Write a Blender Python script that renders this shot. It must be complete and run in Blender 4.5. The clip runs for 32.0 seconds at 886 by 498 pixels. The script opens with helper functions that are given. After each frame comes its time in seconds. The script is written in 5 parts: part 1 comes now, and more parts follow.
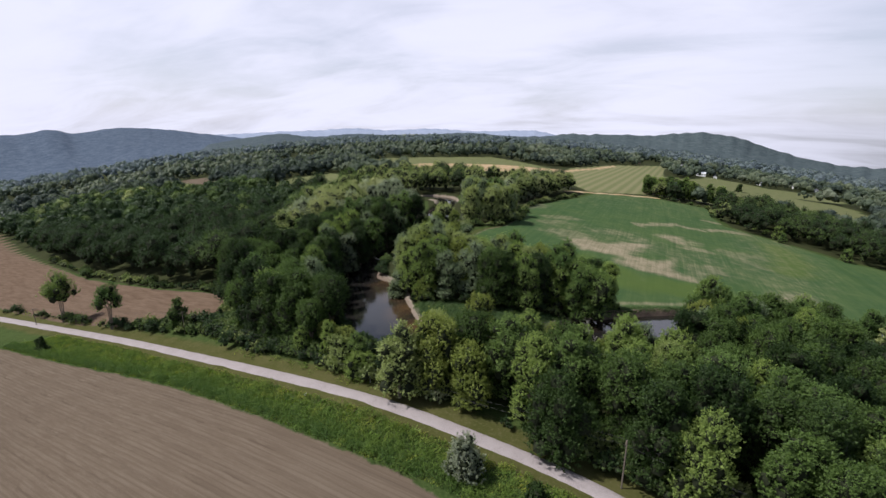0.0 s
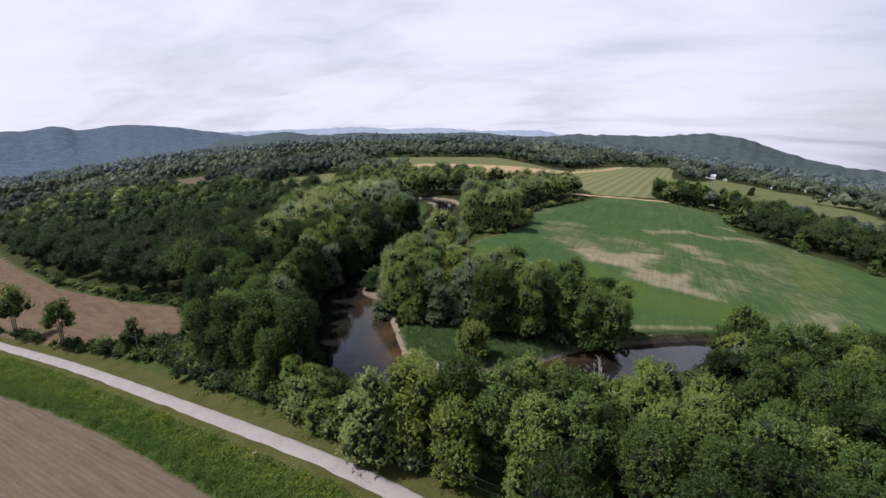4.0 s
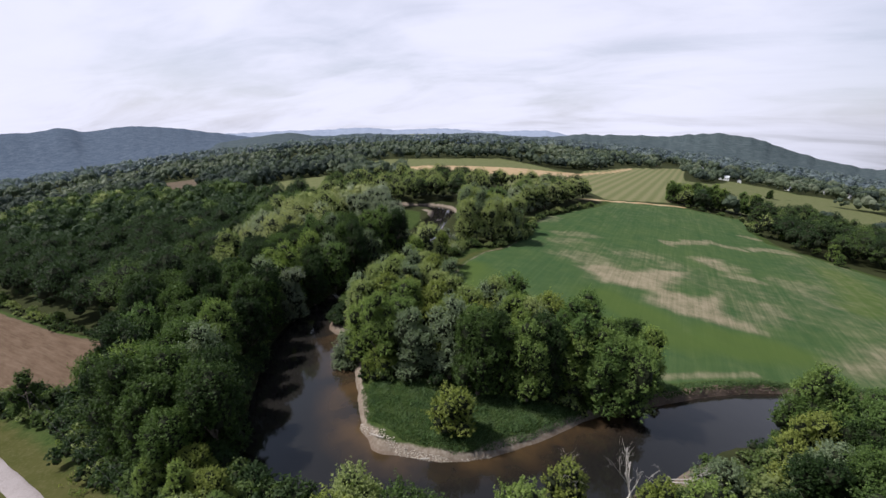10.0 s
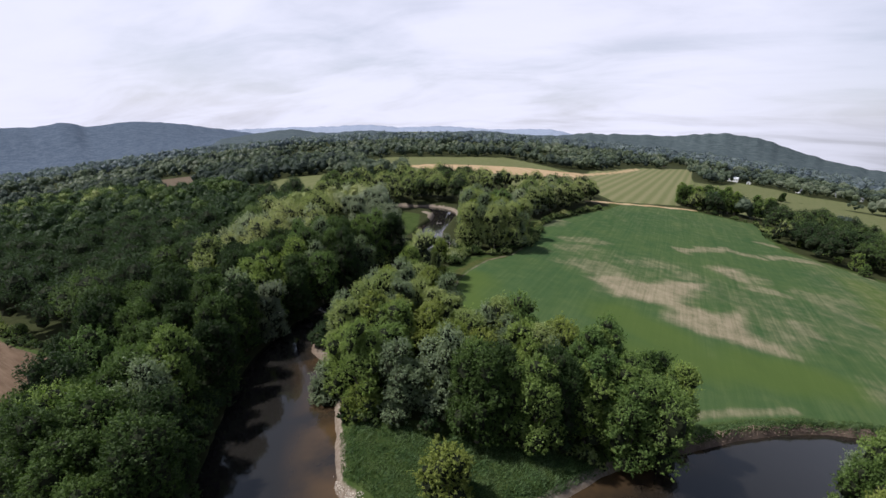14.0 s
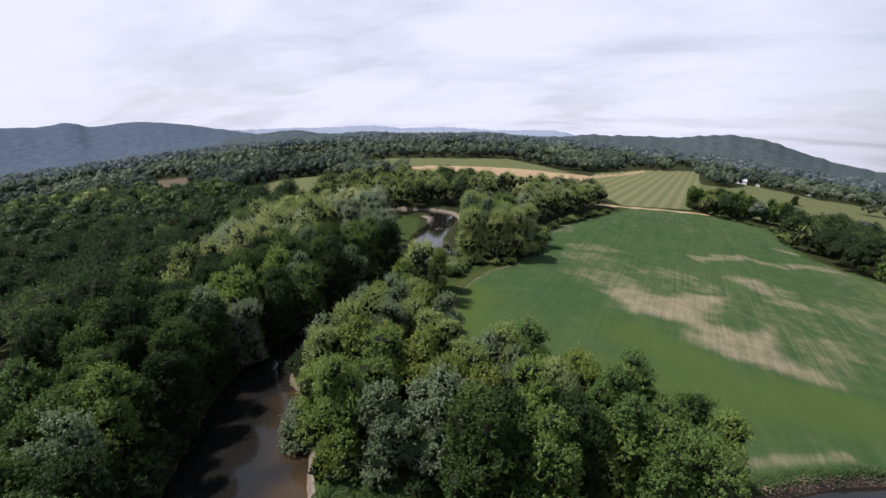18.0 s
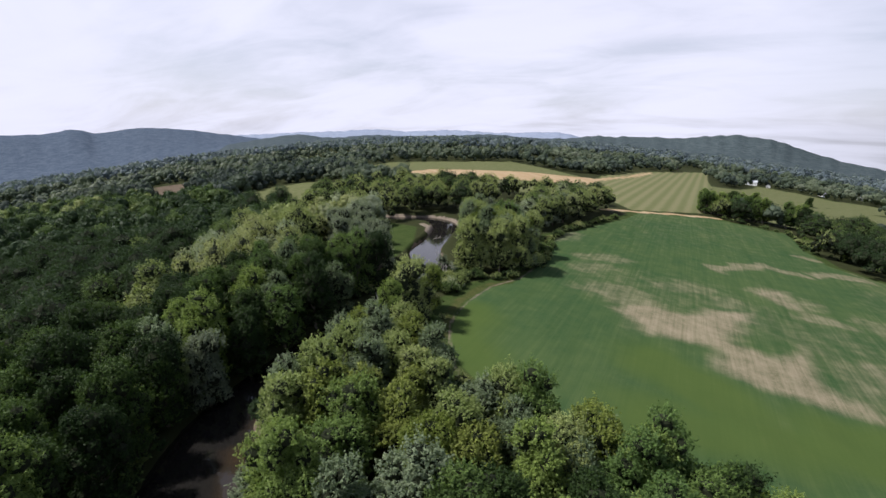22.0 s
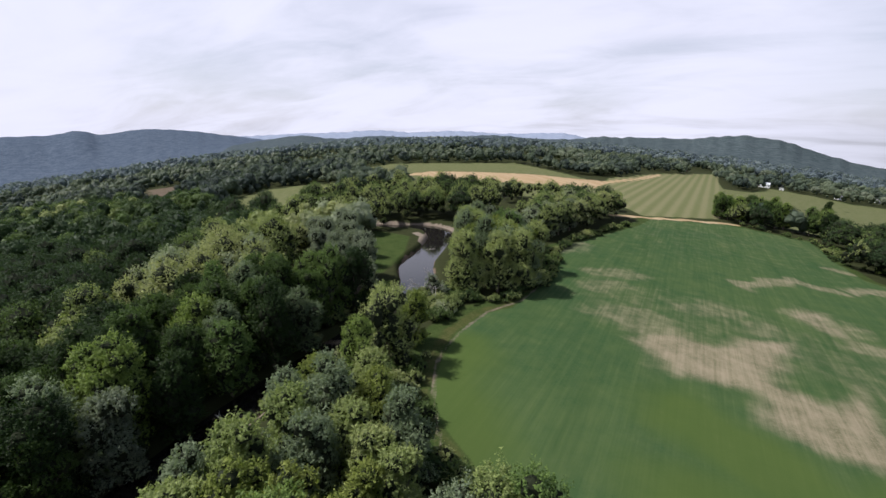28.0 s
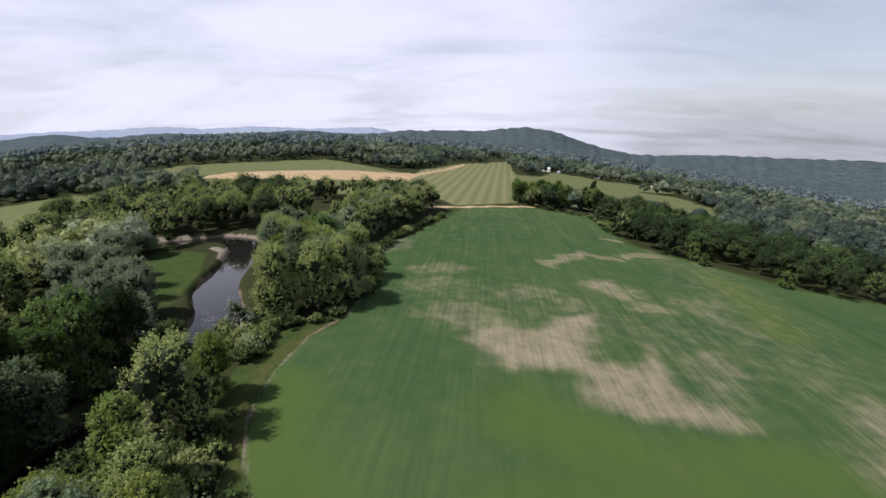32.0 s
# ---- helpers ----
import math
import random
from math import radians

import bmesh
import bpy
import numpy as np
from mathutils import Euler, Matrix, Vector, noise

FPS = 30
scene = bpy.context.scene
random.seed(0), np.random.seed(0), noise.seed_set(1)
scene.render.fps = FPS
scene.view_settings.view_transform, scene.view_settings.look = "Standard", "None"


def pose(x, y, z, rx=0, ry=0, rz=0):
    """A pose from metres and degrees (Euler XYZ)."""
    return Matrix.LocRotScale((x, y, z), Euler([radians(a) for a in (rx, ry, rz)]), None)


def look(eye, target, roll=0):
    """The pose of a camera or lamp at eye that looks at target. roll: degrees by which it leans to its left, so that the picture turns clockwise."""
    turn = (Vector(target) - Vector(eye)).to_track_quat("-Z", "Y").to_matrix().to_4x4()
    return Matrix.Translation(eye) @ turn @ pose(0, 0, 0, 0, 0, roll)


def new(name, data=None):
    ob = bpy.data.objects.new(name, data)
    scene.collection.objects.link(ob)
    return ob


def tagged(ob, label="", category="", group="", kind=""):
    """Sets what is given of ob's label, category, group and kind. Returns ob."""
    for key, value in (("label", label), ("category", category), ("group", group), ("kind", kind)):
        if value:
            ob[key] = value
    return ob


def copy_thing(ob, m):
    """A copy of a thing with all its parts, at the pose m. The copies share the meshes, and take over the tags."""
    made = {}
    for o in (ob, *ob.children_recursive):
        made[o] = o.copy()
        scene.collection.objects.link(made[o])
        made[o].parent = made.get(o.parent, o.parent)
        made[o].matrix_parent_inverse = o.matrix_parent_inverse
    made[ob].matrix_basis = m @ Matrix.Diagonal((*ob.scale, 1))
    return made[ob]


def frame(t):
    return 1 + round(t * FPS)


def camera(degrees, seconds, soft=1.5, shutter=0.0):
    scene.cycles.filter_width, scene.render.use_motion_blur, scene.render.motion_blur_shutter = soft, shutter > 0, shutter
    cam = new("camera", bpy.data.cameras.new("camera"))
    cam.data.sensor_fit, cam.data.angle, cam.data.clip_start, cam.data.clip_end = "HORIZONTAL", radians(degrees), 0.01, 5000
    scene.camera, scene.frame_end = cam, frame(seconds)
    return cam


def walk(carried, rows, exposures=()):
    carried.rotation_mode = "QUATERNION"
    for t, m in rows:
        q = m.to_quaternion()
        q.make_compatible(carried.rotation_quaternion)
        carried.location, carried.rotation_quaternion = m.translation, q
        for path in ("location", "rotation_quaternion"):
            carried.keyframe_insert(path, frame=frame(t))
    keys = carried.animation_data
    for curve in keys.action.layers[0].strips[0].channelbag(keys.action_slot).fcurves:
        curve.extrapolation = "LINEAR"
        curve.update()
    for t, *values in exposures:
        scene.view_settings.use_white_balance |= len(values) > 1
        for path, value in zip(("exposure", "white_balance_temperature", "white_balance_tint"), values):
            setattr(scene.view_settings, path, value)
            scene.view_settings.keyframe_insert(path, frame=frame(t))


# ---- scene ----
import functools

# ---------------------------------------------------------------- camera
# seconds, place (x, y, z), turn to the left, tilt down, lean
PATH = [
    (0, -0.00, -0.00, 44.00, 0.00, 14.75, 0.43),
    (1, 0.97, 4.33, 44.12, 0.14, 14.77, 0.55),
    (2, 1.83, 8.67, 44.18, 0.25, 14.79, 0.67),
    (2.5, 2.30, 10.86, 44.22, 0.30, 14.81, 0.76),
    (4.5, 3.98, 19.53, 44.22, 0.60, 14.85, 0.81),
    (5, 4.45, 21.87, 44.23, 0.64, 14.83, 0.79),
    (6, 5.28, 26.40, 44.20, 0.75, 14.82, 0.85),
    (7, 6.24, 31.03, 44.10, 0.85, 14.77, 0.84),
    (8, 7.23, 35.62, 43.98, 0.99, 14.71, 0.77),
    (9, 8.24, 40.25, 44.00, 1.17, 14.71, 0.68),
    (10, 9.18, 44.60, 44.07, 1.30, 14.79, 0.65),
    (11, 9.74, 48.38, 44.06, 1.41, 14.89, 0.74),
    (12, 10.00, 52.05, 44.08, 1.50, 14.97, 0.87),
    (13, 10.01, 55.47, 44.15, 1.55, 15.05, 1.03),
    (14, 10.16, 59.00, 44.19, 1.65, 15.06, 1.12),
    (14.5, 10.27, 60.77, 44.19, 1.68, 15.04, 1.12),
    (16.5, 10.58, 67.58, 44.00, 1.88, 14.98, 1.12),
    (17, 10.60, 69.32, 43.91, 1.93, 14.98, 1.15),
    (18, 10.91, 72.95, 43.65, 2.01, 14.95, 1.23),
    (19, 11.66, 76.57, 43.54, 2.19, 14.78, 1.01),
    (20, 12.22, 80.23, 43.57, 2.36, 14.68, 0.83),
    (21, 12.76, 83.88, 43.59, 2.52, 14.62, 0.69),
    (22, 13.26, 87.47, 43.59, 2.64, 14.61, 0.66),
    (23, 13.80, 91.07, 43.66, 2.75, 14.62, 0.66),
    (24, 14.28, 94.59, 43.71, 2.82, 14.62, 0.69),
    (25, 14.80, 98.17, 43.67, 2.92, 14.64, 0.68),
    (25.5, 15.10, 99.96, 43.67, 2.95, 14.64, 0.67),
    (27.5, 16.28, 107.06, 43.47, 3.15, 14.53, 0.60),
    (28, 16.54, 108.79, 43.39, 3.22, 14.51, 0.59),
    (29, 16.98, 112.32, 43.20, 3.31, 14.49, 0.54),
    (30, 17.46, 115.83, 43.11, 3.40, 14.46, 0.54),
    (30.5, 17.80, 117.50, 43.15, 2.53, 14.53, 0.46),
    (31, 18.23, 119.27, 43.23, 0.09, 14.62, 0.38),
    (31.5, 18.73, 121.13, 43.25, -7.15, 14.86, 0.00),
    (32, 19.35, 122.98, 43.21, -19.42, 15.07, -0.15),
]


def aim(x, y, z, turn, tilt, lean):
    return pose(x, y, z, 90 - tilt, 0, turn) @ pose(0, 0, 0, 0, 0, lean)


cam = camera(88.1, 32.0, soft=1.5)
walk(cam, [(t, aim(*p)) for t, *p in PATH], exposures=[(0, 0.0), (32, 0.0)])

# ---------------------------------------------------------------- light
SUN_HEIGHT, SUN_SIDE = radians(55), radians(-91)   # the sun stands high to the left of the way
to_sun = Vector((math.sin(SUN_SIDE) * math.cos(SUN_HEIGHT), math.cos(SUN_SIDE) * math.cos(SUN_HEIGHT), math.sin(SUN_HEIGHT)))
lamp = bpy.data.lights.new("sun", "SUN")
lamp.energy, lamp.angle, lamp.color = 5.0, radians(1.5), (1.0, 0.965, 0.945)
sun = new("sun", lamp)
sun.matrix_world = look((0, 0, 300), Vector((0, 0, 300)) - to_sun)


class Nodes:
    """A short hand for node trees."""

    def __init__(self, tree):
        self.tree = tree
        tree.nodes.clear()

    def add(self, kind, ins=None, **props):
        n = self.tree.nodes.new(kind)
        if "operation" in props:
            n.operation, n.use_clamp = props["operation"], props.get("use_clamp", False)
        if "data_type" in props:
            n.data_type, n.blend_type = props["data_type"], props["blend_type"]
        if "interpolation_type" in props:
            n.interpolation_type = props["interpolation_type"]
        if "attribute_name" in props:
            n.attribute_name = props["attribute_name"]
        for key, value in (ins or {}).items():
            if isinstance(value, bpy.types.NodeSocket):
                self.tree.links.new(value, n.inputs[key])
            else:
                n.inputs[key].default_value = value
        return n

    def math(self, op, a, b=0.0, clamp=False):
        return self.add("ShaderNodeMath", {0: a, 1: b}, operation=op, use_clamp=clamp).outputs[0]

    def mix(self, fac, a, b, blend="MIX"):
        n = self.add("ShaderNodeMix", {"Factor": fac}, data_type="RGBA", blend_type=blend)
        for key, value in ((6, a), (7, b)):
            if isinstance(value, bpy.types.NodeSocket):
                self.tree.links.new(value, n.inputs[key])
            else:
                n.inputs[key].default_value = (*value, 1.0)
        return n.outputs[2]

    def noise(self, vector, scale, detail=4.0, rough=0.55, distort=0.0):
        return self.add("ShaderNodeTexNoise", {"Vector": vector, "Scale": scale, "Detail": detail, "Roughness": rough, "Distortion": distort}).outputs["Fac"]

    def ramp(self, fac, lo, hi):
        return self.add("ShaderNodeMapRange", {0: fac, 1: lo, 2: hi, 3: 0.0, 4: 1.0}, interpolation_type="SMOOTHSTEP").outputs[0]

    def mapped(self, vector, turn=0.0, scale=(1, 1, 1)):
        turned = self.add("ShaderNodeMapping", {"Vector": vector, "Rotation": (0, 0, turn)}).outputs[0]
        return self.add("ShaderNodeMapping", {"Vector": turned, "Scale": scale}).outputs[0]


world = bpy.data.worlds.new("sky")
scene.world = world
world.use_nodes = True
w = Nodes(world.node_tree)
air = w.add("ShaderNodeTexSky")
air.sky_type, air.sun_disc, air.sun_elevation, air.sun_rotation, air.dust_density = "NISHITA", False, SUN_HEIGHT, SUN_SIDE, 1.5
ray_way = w.add("ShaderNodeTexCoord").outputs["Generated"]
parts_xyz = w.add("ShaderNodeSeparateXYZ", {0: ray_way})
# the cloud deck lies on a flat sheet overhead: divide the way by its rise
rise = w.math("ADD", w.math("MAXIMUM", parts_xyz.outputs[2], -0.1), 0.24)
deck = w.add("ShaderNodeCombineXYZ", {0: w.math("DIVIDE", parts_xyz.outputs[0], rise), 1: w.math("DIVIDE", parts_xyz.outputs[1], rise), 2: 0.0}).outputs[0]
thick = w.noise(w.mapped(deck, 0.5, (0.8, 1.7, 1)), 0.55, 6.0, 0.55, 0.6)
wisps = w.noise(w.mapped(deck, 0.35, (0.9, 1.8, 1)), 1.3, 6.0, 0.55, 1.2)
cover = w.ramp(w.math("ADD", w.math("MULTIPLY", thick, 0.75), w.math("MULTIPLY", wisps, 0.25)), 0.30, 0.56)
blue_sky = w.mix(1.0, air.outputs[0], (0.1, 0.1, 0.1), "MULTIPLY")
cloud = w.mix(w.ramp(w.math("ADD", w.math("MULTIPLY", thick, 0.5), w.math("MULTIPLY", wisps, 0.5)), 0.3, 0.72), (0.91, 0.922, 1.12), (0.975, 0.99, 1.20))
# thick towards the horizon, torn open overhead
veil = w.math("SUBTRACT", 1.0, w.math("MULTIPLY", w.ramp(parts_xyz.outputs[2], 0.22, 0.46), 0.80))
opening = w.math("SUBTRACT", 1.0, w.math("MULTIPLY", w.ramp(parts_xyz.outputs[0], 0.42, 0.86), 0.46))
sky_colour = w.mix(w.math("MULTIPLY", w.math("ADD", w.math("MULTIPLY", cover, 0.40), 0.56), w.math("MULTIPLY", veil, opening)), blue_sky, cloud)
w.add("ShaderNodeOutputWorld", {0: w.add("ShaderNodeBackground", {0: sky_colour, 1: 0.92}).outputs[0]})

# ---------------------------------------------------------------- materials
def material(name):
    m = bpy.data.materials.new(name)
    m.use_nodes = True
    return m, Nodes(m.node_tree)


def surface(n, colour, rough=0.9, bump=None, strength=0.4, far=0.1, spec=0.2, metal=0.0):
    ins = {"Base Color": colour if isinstance(colour, bpy.types.NodeSocket) else (*colour, 1), "Roughness": rough, "Specular IOR Level": spec, "Metallic": metal}
    if bump is not None:
        ins["Normal"] = n.add("ShaderNodeBump", {"Height": bump, "Strength": strength, "Distance": far}).outputs[0]
    n.add("ShaderNodeOutputMaterial", {0: n.add("ShaderNodeBsdfPrincipled", ins).outputs[0]})


def plain(name, colour, rough=0.8, spread=0.25, scale=3.0, metal=0.0, spec=0.2):
    """A surface with grain and stains at two sizes."""
    m, n = material(name)
    at = n.add("ShaderNodeTexCoord").outputs["Object"]
    grain = n.math("ADD", n.math("MULTIPLY", n.noise(at, scale, 5), 0.6), n.math("MULTIPLY", n.noise(at, scale * 9, 3), 0.4))
    dark, light = [c * (1 - spread) for c in colour], [min(1, c * (1 + spread)) for c in colour]
    surface(n, n.mix(n.ramp(grain, 0.3, 0.7), dark, light), rough, grain, 0.3, 0.02, spec, metal)
    return m


def leaf_material(name, *tones, through_leaf=0.36, by_tree=False, spread=0.38):
    """Leaves: each sprig and each tree has a tone of its own, between those given."""
    m, n = material(name)
    sprig = n.add("ShaderNodeNewGeometry").outputs["Random Per Island"]
    own = n.add("ShaderNodeAttribute", attribute_name="tone").outputs["Fac"] if by_tree else n.add("ShaderNodeObjectInfo").outputs["Random"]
    tone, steps = tones[0], len(tones) - 1
    for i in range(steps):
        tone = n.mix(n.ramp(own, i / steps, (i + 1) / steps), tone, tones[i + 1])
    deep = n.mix(1.0, tone, (1 - spread, 1 - 0.92 * spread, 1 - 0.9 * spread), "MULTIPLY")
    pale = n.mix(1.0, tone, (1 + spread, 1 + 0.92 * spread, 1 + 0.78 * spread), "MULTIPLY")
    hue = n.mix(sprig, deep, pale)
    flat = n.add("ShaderNodeBsdfPrincipled", {"Base Color": hue, "Roughness": 0.55, "Specular IOR Level": 0.16})
    glow = n.add("ShaderNodeBsdfTranslucent", {0: n.mix(1.0, hue, (1.1, 1.25, 0.6), "MULTIPLY")})
    n.add("ShaderNodeOutputMaterial", {0: n.add("ShaderNodeMixShader", {0: through_leaf, 1: flat.outputs[0], 2: glow.outputs[0]}).outputs[0]})
    return m


LEAF = {
    "green": leaf_material("green_leaves", (0.096, 0.158, 0.047), (0.192, 0.256, 0.068)),
    "dark": leaf_material("dark_leaves", (0.021, 0.042, 0.012), (0.082, 0.132, 0.034)),
    "silver": leaf_material("silver_leaves", (0.143, 0.187, 0.107), (0.200, 0.246, 0.155)),
    "yellow": leaf_material("yellow_green_leaves", (0.150, 0.192, 0.040), (0.212, 0.245, 0.064)),
    "pale": leaf_material("pale_leaves", (0.218, 0.268, 0.094), (0.290, 0.328, 0.134)),
    "bloom": leaf_material("blossoming_leaves", (0.219, 0.245, 0.177), (0.263, 0.276, 0.211)),
    "willow": leaf_material("grey_willow_leaves", (0.176, 0.207, 0.145), (0.221, 0.252, 0.188)),
    "brown": leaf_material("withered_leaves", (0.101, 0.098, 0.044), (0.118, 0.106, 0.052)),
}
WOODS = leaf_material("woodland_leaves", (0.035, 0.062, 0.024), (0.098, 0.144, 0.046), (0.248, 0.288, 0.114), (0.315, 0.334, 0.153), (0.285, 0.320, 0.227), by_tree=True, spread=0.26)
# haze is mixed into these leaf colours: greyer, bluer and flatter with distance
HAZY_FAR_WOODS = leaf_material("hazy_far_leaves", (0.052, 0.071, 0.058), (0.089, 0.117, 0.078), (0.127, 0.155, 0.098), (0.163, 0.186, 0.132), by_tree=True, spread=0.14)
HAZY_DISTANT_WOODS = leaf_material("hazy_distant_leaves", (0.102, 0.132, 0.160), (0.146, 0.183, 0.197), (0.199, 0.238, 0.243), by_tree=True, spread=0.08)
WEED = leaf_material("weeds", (0.072, 0.128, 0.032), (0.125, 0.192, 0.040), (0.260, 0.285, 0.058), by_tree=True)
# shade inside the crowns, put in as a dark colour on the cores
CROWN_SHADE = plain("crown_shade", (0.017, 0.022, 0.010), 0.95, 0.3, 2.0)
GRASS = leaf_material("long_grass", (0.068, 0.118, 0.047), (0.102, 0.152, 0.066), by_tree=True)
BARK = plain("bark", (0.16, 0.135, 0.11), 0.95, 0.35, 2.0)
DEAD = plain("bleached_wood", (0.42, 0.39, 0.36), 0.9, 0.25, 3.0)
POLE = plain("weathered_pole", (0.15, 0.125, 0.10), 0.9, 0.2, 3.0)
WIRE = plain("wire", (0.05, 0.05, 0.05), 0.6, 0.1)
WHITE = plain("white_paint", (0.78, 0.78, 0.77), 0.6, 0.06)
SLATE = plain("grey_roof", (0.20, 0.20, 0.215), 0.7, 0.2)
TIN = plain("bright_metal_roof", (0.62, 0.64, 0.66), 0.45, 0.1, metal=0.3)
BARN = plain("weathered_barn_wood", (0.12, 0.09, 0.075), 0.9, 0.25)
GLASS = plain("dark_window", (0.03, 0.035, 0.04), 0.1, 0.1, spec=0.5)


def gravel_material():
    m, n = material("gravel")
    at = n.add("ShaderNodeTexCoord").outputs["Object"]
    big, fine = n.noise(at, 0.35, 4), n.noise(at, 5.0, 5)
    tone = n.mix(n.ramp(big, 0.3, 0.7), (0.226, 0.196, 0.194), (0.282, 0.248, 0.246))
    surface(n, n.mix(n.ramp(fine, 0.35, 0.75), tone, (0.318, 0.286, 0.284)), 0.95, fine, 0.5, 0.03)
    return m


GRAVEL = gravel_material()


def water_material():
    m, n = material("river_water")
    at = n.add("ShaderNodeTexCoord").outputs["Object"]
    ripple = n.math("ADD", n.noise(at, 0.25, 3), n.math("MULTIPLY", n.noise(at, 1.6, 3), 0.25))
    shoal = n.add("ShaderNodeAttribute", attribute_name="shoal").outputs["Fac"]
    silt = n.mix(n.math("MULTIPLY", shoal, n.ramp(n.noise(at, 0.12, 4), 0.2, 0.7)), (0.014, 0.013, 0.012), (0.088, 0.053, 0.024))
    surface(n, silt, 0.05, ripple, 0.05, 0.25, 0.42)
    return m


WATER = water_material()


def ground_material():
    m, n = material("ground_cover")
    at = n.add("ShaderNodeTexCoord").outputs["Object"]
    a = n.add("ShaderNodeAttribute", attribute_name="cover_a")
    b = n.add("ShaderNodeAttribute", attribute_name="cover_b")
    c = n.add("ShaderNodeAttribute", attribute_name="cover_c")
    pa, pb, pc = (n.add("ShaderNodeSeparateColor", {0: s.outputs["Color"]}) for s in (a, b, c))
    big, mid, fine = n.noise(at, 0.03, 4), n.noise(at, 0.22, 5), n.noise(at, 1.8, 5)
    jitter = n.math("ADD", n.math("MULTIPLY", n.math("SUBTRACT", mid, 0.5), 0.9), n.math("MULTIPLY", n.math("SUBTRACT", fine, 0.5), 0.5))

    def zone(weight, soft=0.22):
        return n.ramp(n.math("ADD", weight, n.math("MULTIPLY", jitter, 0.6)), 0.5 - soft, 0.5 + soft)

    # rough grass everywhere
    tall = n.mix(n.ramp(mid, 0.3, 0.7), (0.029, 0.050, 0.014), (0.048, 0.068, 0.021))
    tall = n.mix(n.ramp(fine, 0.35, 0.75), tall, (0.056, 0.078, 0.025))
    # mown verge
    mown = n.mix(n.ramp(mid, 0.3, 0.7), (0.053, 0.058, 0.017), (0.072, 0.071, 0.026))
    mown = n.mix(n.ramp(fine, 0.45, 0.8), mown, (0.092, 0.084, 0.040))
    cover_colour = n.mix(zone(pb.outputs[0]), tall, mown)
    # grazed meadow
    graze = n.mix(n.ramp(mid, 0.3, 0.7), (0.098, 0.112, 0.045), (0.138, 0.142, 0.070))
    cover_colour = n.mix(zone(b.outputs["Alpha"], 0.15), cover_colour, graze)
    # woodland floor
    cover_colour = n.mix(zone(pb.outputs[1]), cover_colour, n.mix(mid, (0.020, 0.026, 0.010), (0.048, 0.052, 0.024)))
    # crop in rows, with bare sandy ground showing through; at the far end the sandy tone stands for haze
    rows_a = n.mapped(at, radians(25), (1.0, 0.018, 1))
    rows_b = n.mapped(at, radians(25), (0.30, 0.012, 1))
    streak, lane = n.noise(rows_a, 0.9, 6, 0.7), n.noise(rows_b, 0.5, 4, 0.6)
    crop = n.mix(n.ramp(n.math("ADD", n.math("MULTIPLY", big, 0.55), n.math("MULTIPLY", mid, 0.45)), 0.36, 0.62), (0.037, 0.075, 0.029), (0.057, 0.094, 0.034))
    crop = n.mix(n.math("MULTIPLY", n.ramp(fine, 0.35, 0.75), 0.4), crop, (0.062, 0.096, 0.042))
    crop = n.mix(n.ramp(streak, 0.32, 0.70), n.mix(1.0, crop, (0.90, 0.93, 0.92), "MULTIPLY"), n.mix(1.0, crop, (1.24, 1.12, 1.12), "MULTIPLY"))
    crop = n.mix(n.math("MULTIPLY", n.ramp(lane, 0.54, 0.70), 0.6), crop, (0.033, 0.068, 0.024))
    crop = n.mix(pc.outputs[0], crop, (0.068, 0.102, 0.026))
    thin = n.math("ADD", pa.outputs[2], n.math("ADD", n.math("MULTIPLY", n.math("SUBTRACT", streak, 0.5), 0.5), n.math("MULTIPLY", n.math("SUBTRACT", mid, 0.5), 0.7)))
    sandy = n.mix(n.ramp(n.math("ADD", n.math("MULTIPLY", streak, 0.6), n.math("MULTIPLY", mid, 0.4)), 0.33, 0.67), (0.190, 0.155, 0.100), (0.325, 0.266, 0.190))
    sandy = n.mix(n.ramp(fine, 0.4, 0.8), sandy, (0.312, 0.257, 0.183))
    crop = n.mix(n.math("MULTIPLY", n.ramp(thin, 0.08, 1.25), 0.82), crop, sandy)
    cover_colour = n.mix(zone(pa.outputs[1], 0.12), cover_colour, crop)
    # ploughed soil
    furrow = n.noise(n.mapped(at, radians(31), (0.012, 0.55, 1)), 1.0, 4, 0.6)
    furrow_fine = n.noise(n.mapped(at, radians(31), (0.03, 2.2, 1)), 1.0, 4, 0.65)
    soil = n.mix(n.ramp(furrow, 0.25, 0.75), (0.100, 0.076, 0.055), (0.128, 0.100, 0.074))
    soil = n.mix(n.math("MULTIPLY", n.ramp(furrow_fine, 0.42, 0.68), 0.4), soil, (0.167, 0.136, 0.104))
    soil = n.mix(n.math("MULTIPLY", n.ramp(big, 0.42, 0.7), 0.45), soil, (0.095, 0.072, 0.053))
    soil = n.mix(n.math("MULTIPLY", n.ramp(fine, 0.5, 0.8), 0.3), soil, (0.162, 0.129, 0.100))
    row_wave = n.math("SINE", n.math("ADD", n.math("MULTIPLY", n.add("ShaderNodeSeparateXYZ", {0: n.mapped(at, radians(31))}).outputs[1], 7.4), n.math("MULTIPLY", n.math("SUBTRACT", mid, 0.5), 1.6)))
    ridge_line = n.math("MULTIPLY", n.ramp(row_wave, 0.0, 1.0), n.ramp(n.math("ADD", n.math("MULTIPLY", furrow, 0.6), n.math("MULTIPLY", fine, 0.4)), 0.34, 0.60))
    soil = n.mix(n.math("MULTIPLY", ridge_line, 0.36), soil, (0.066, 0.049, 0.034))
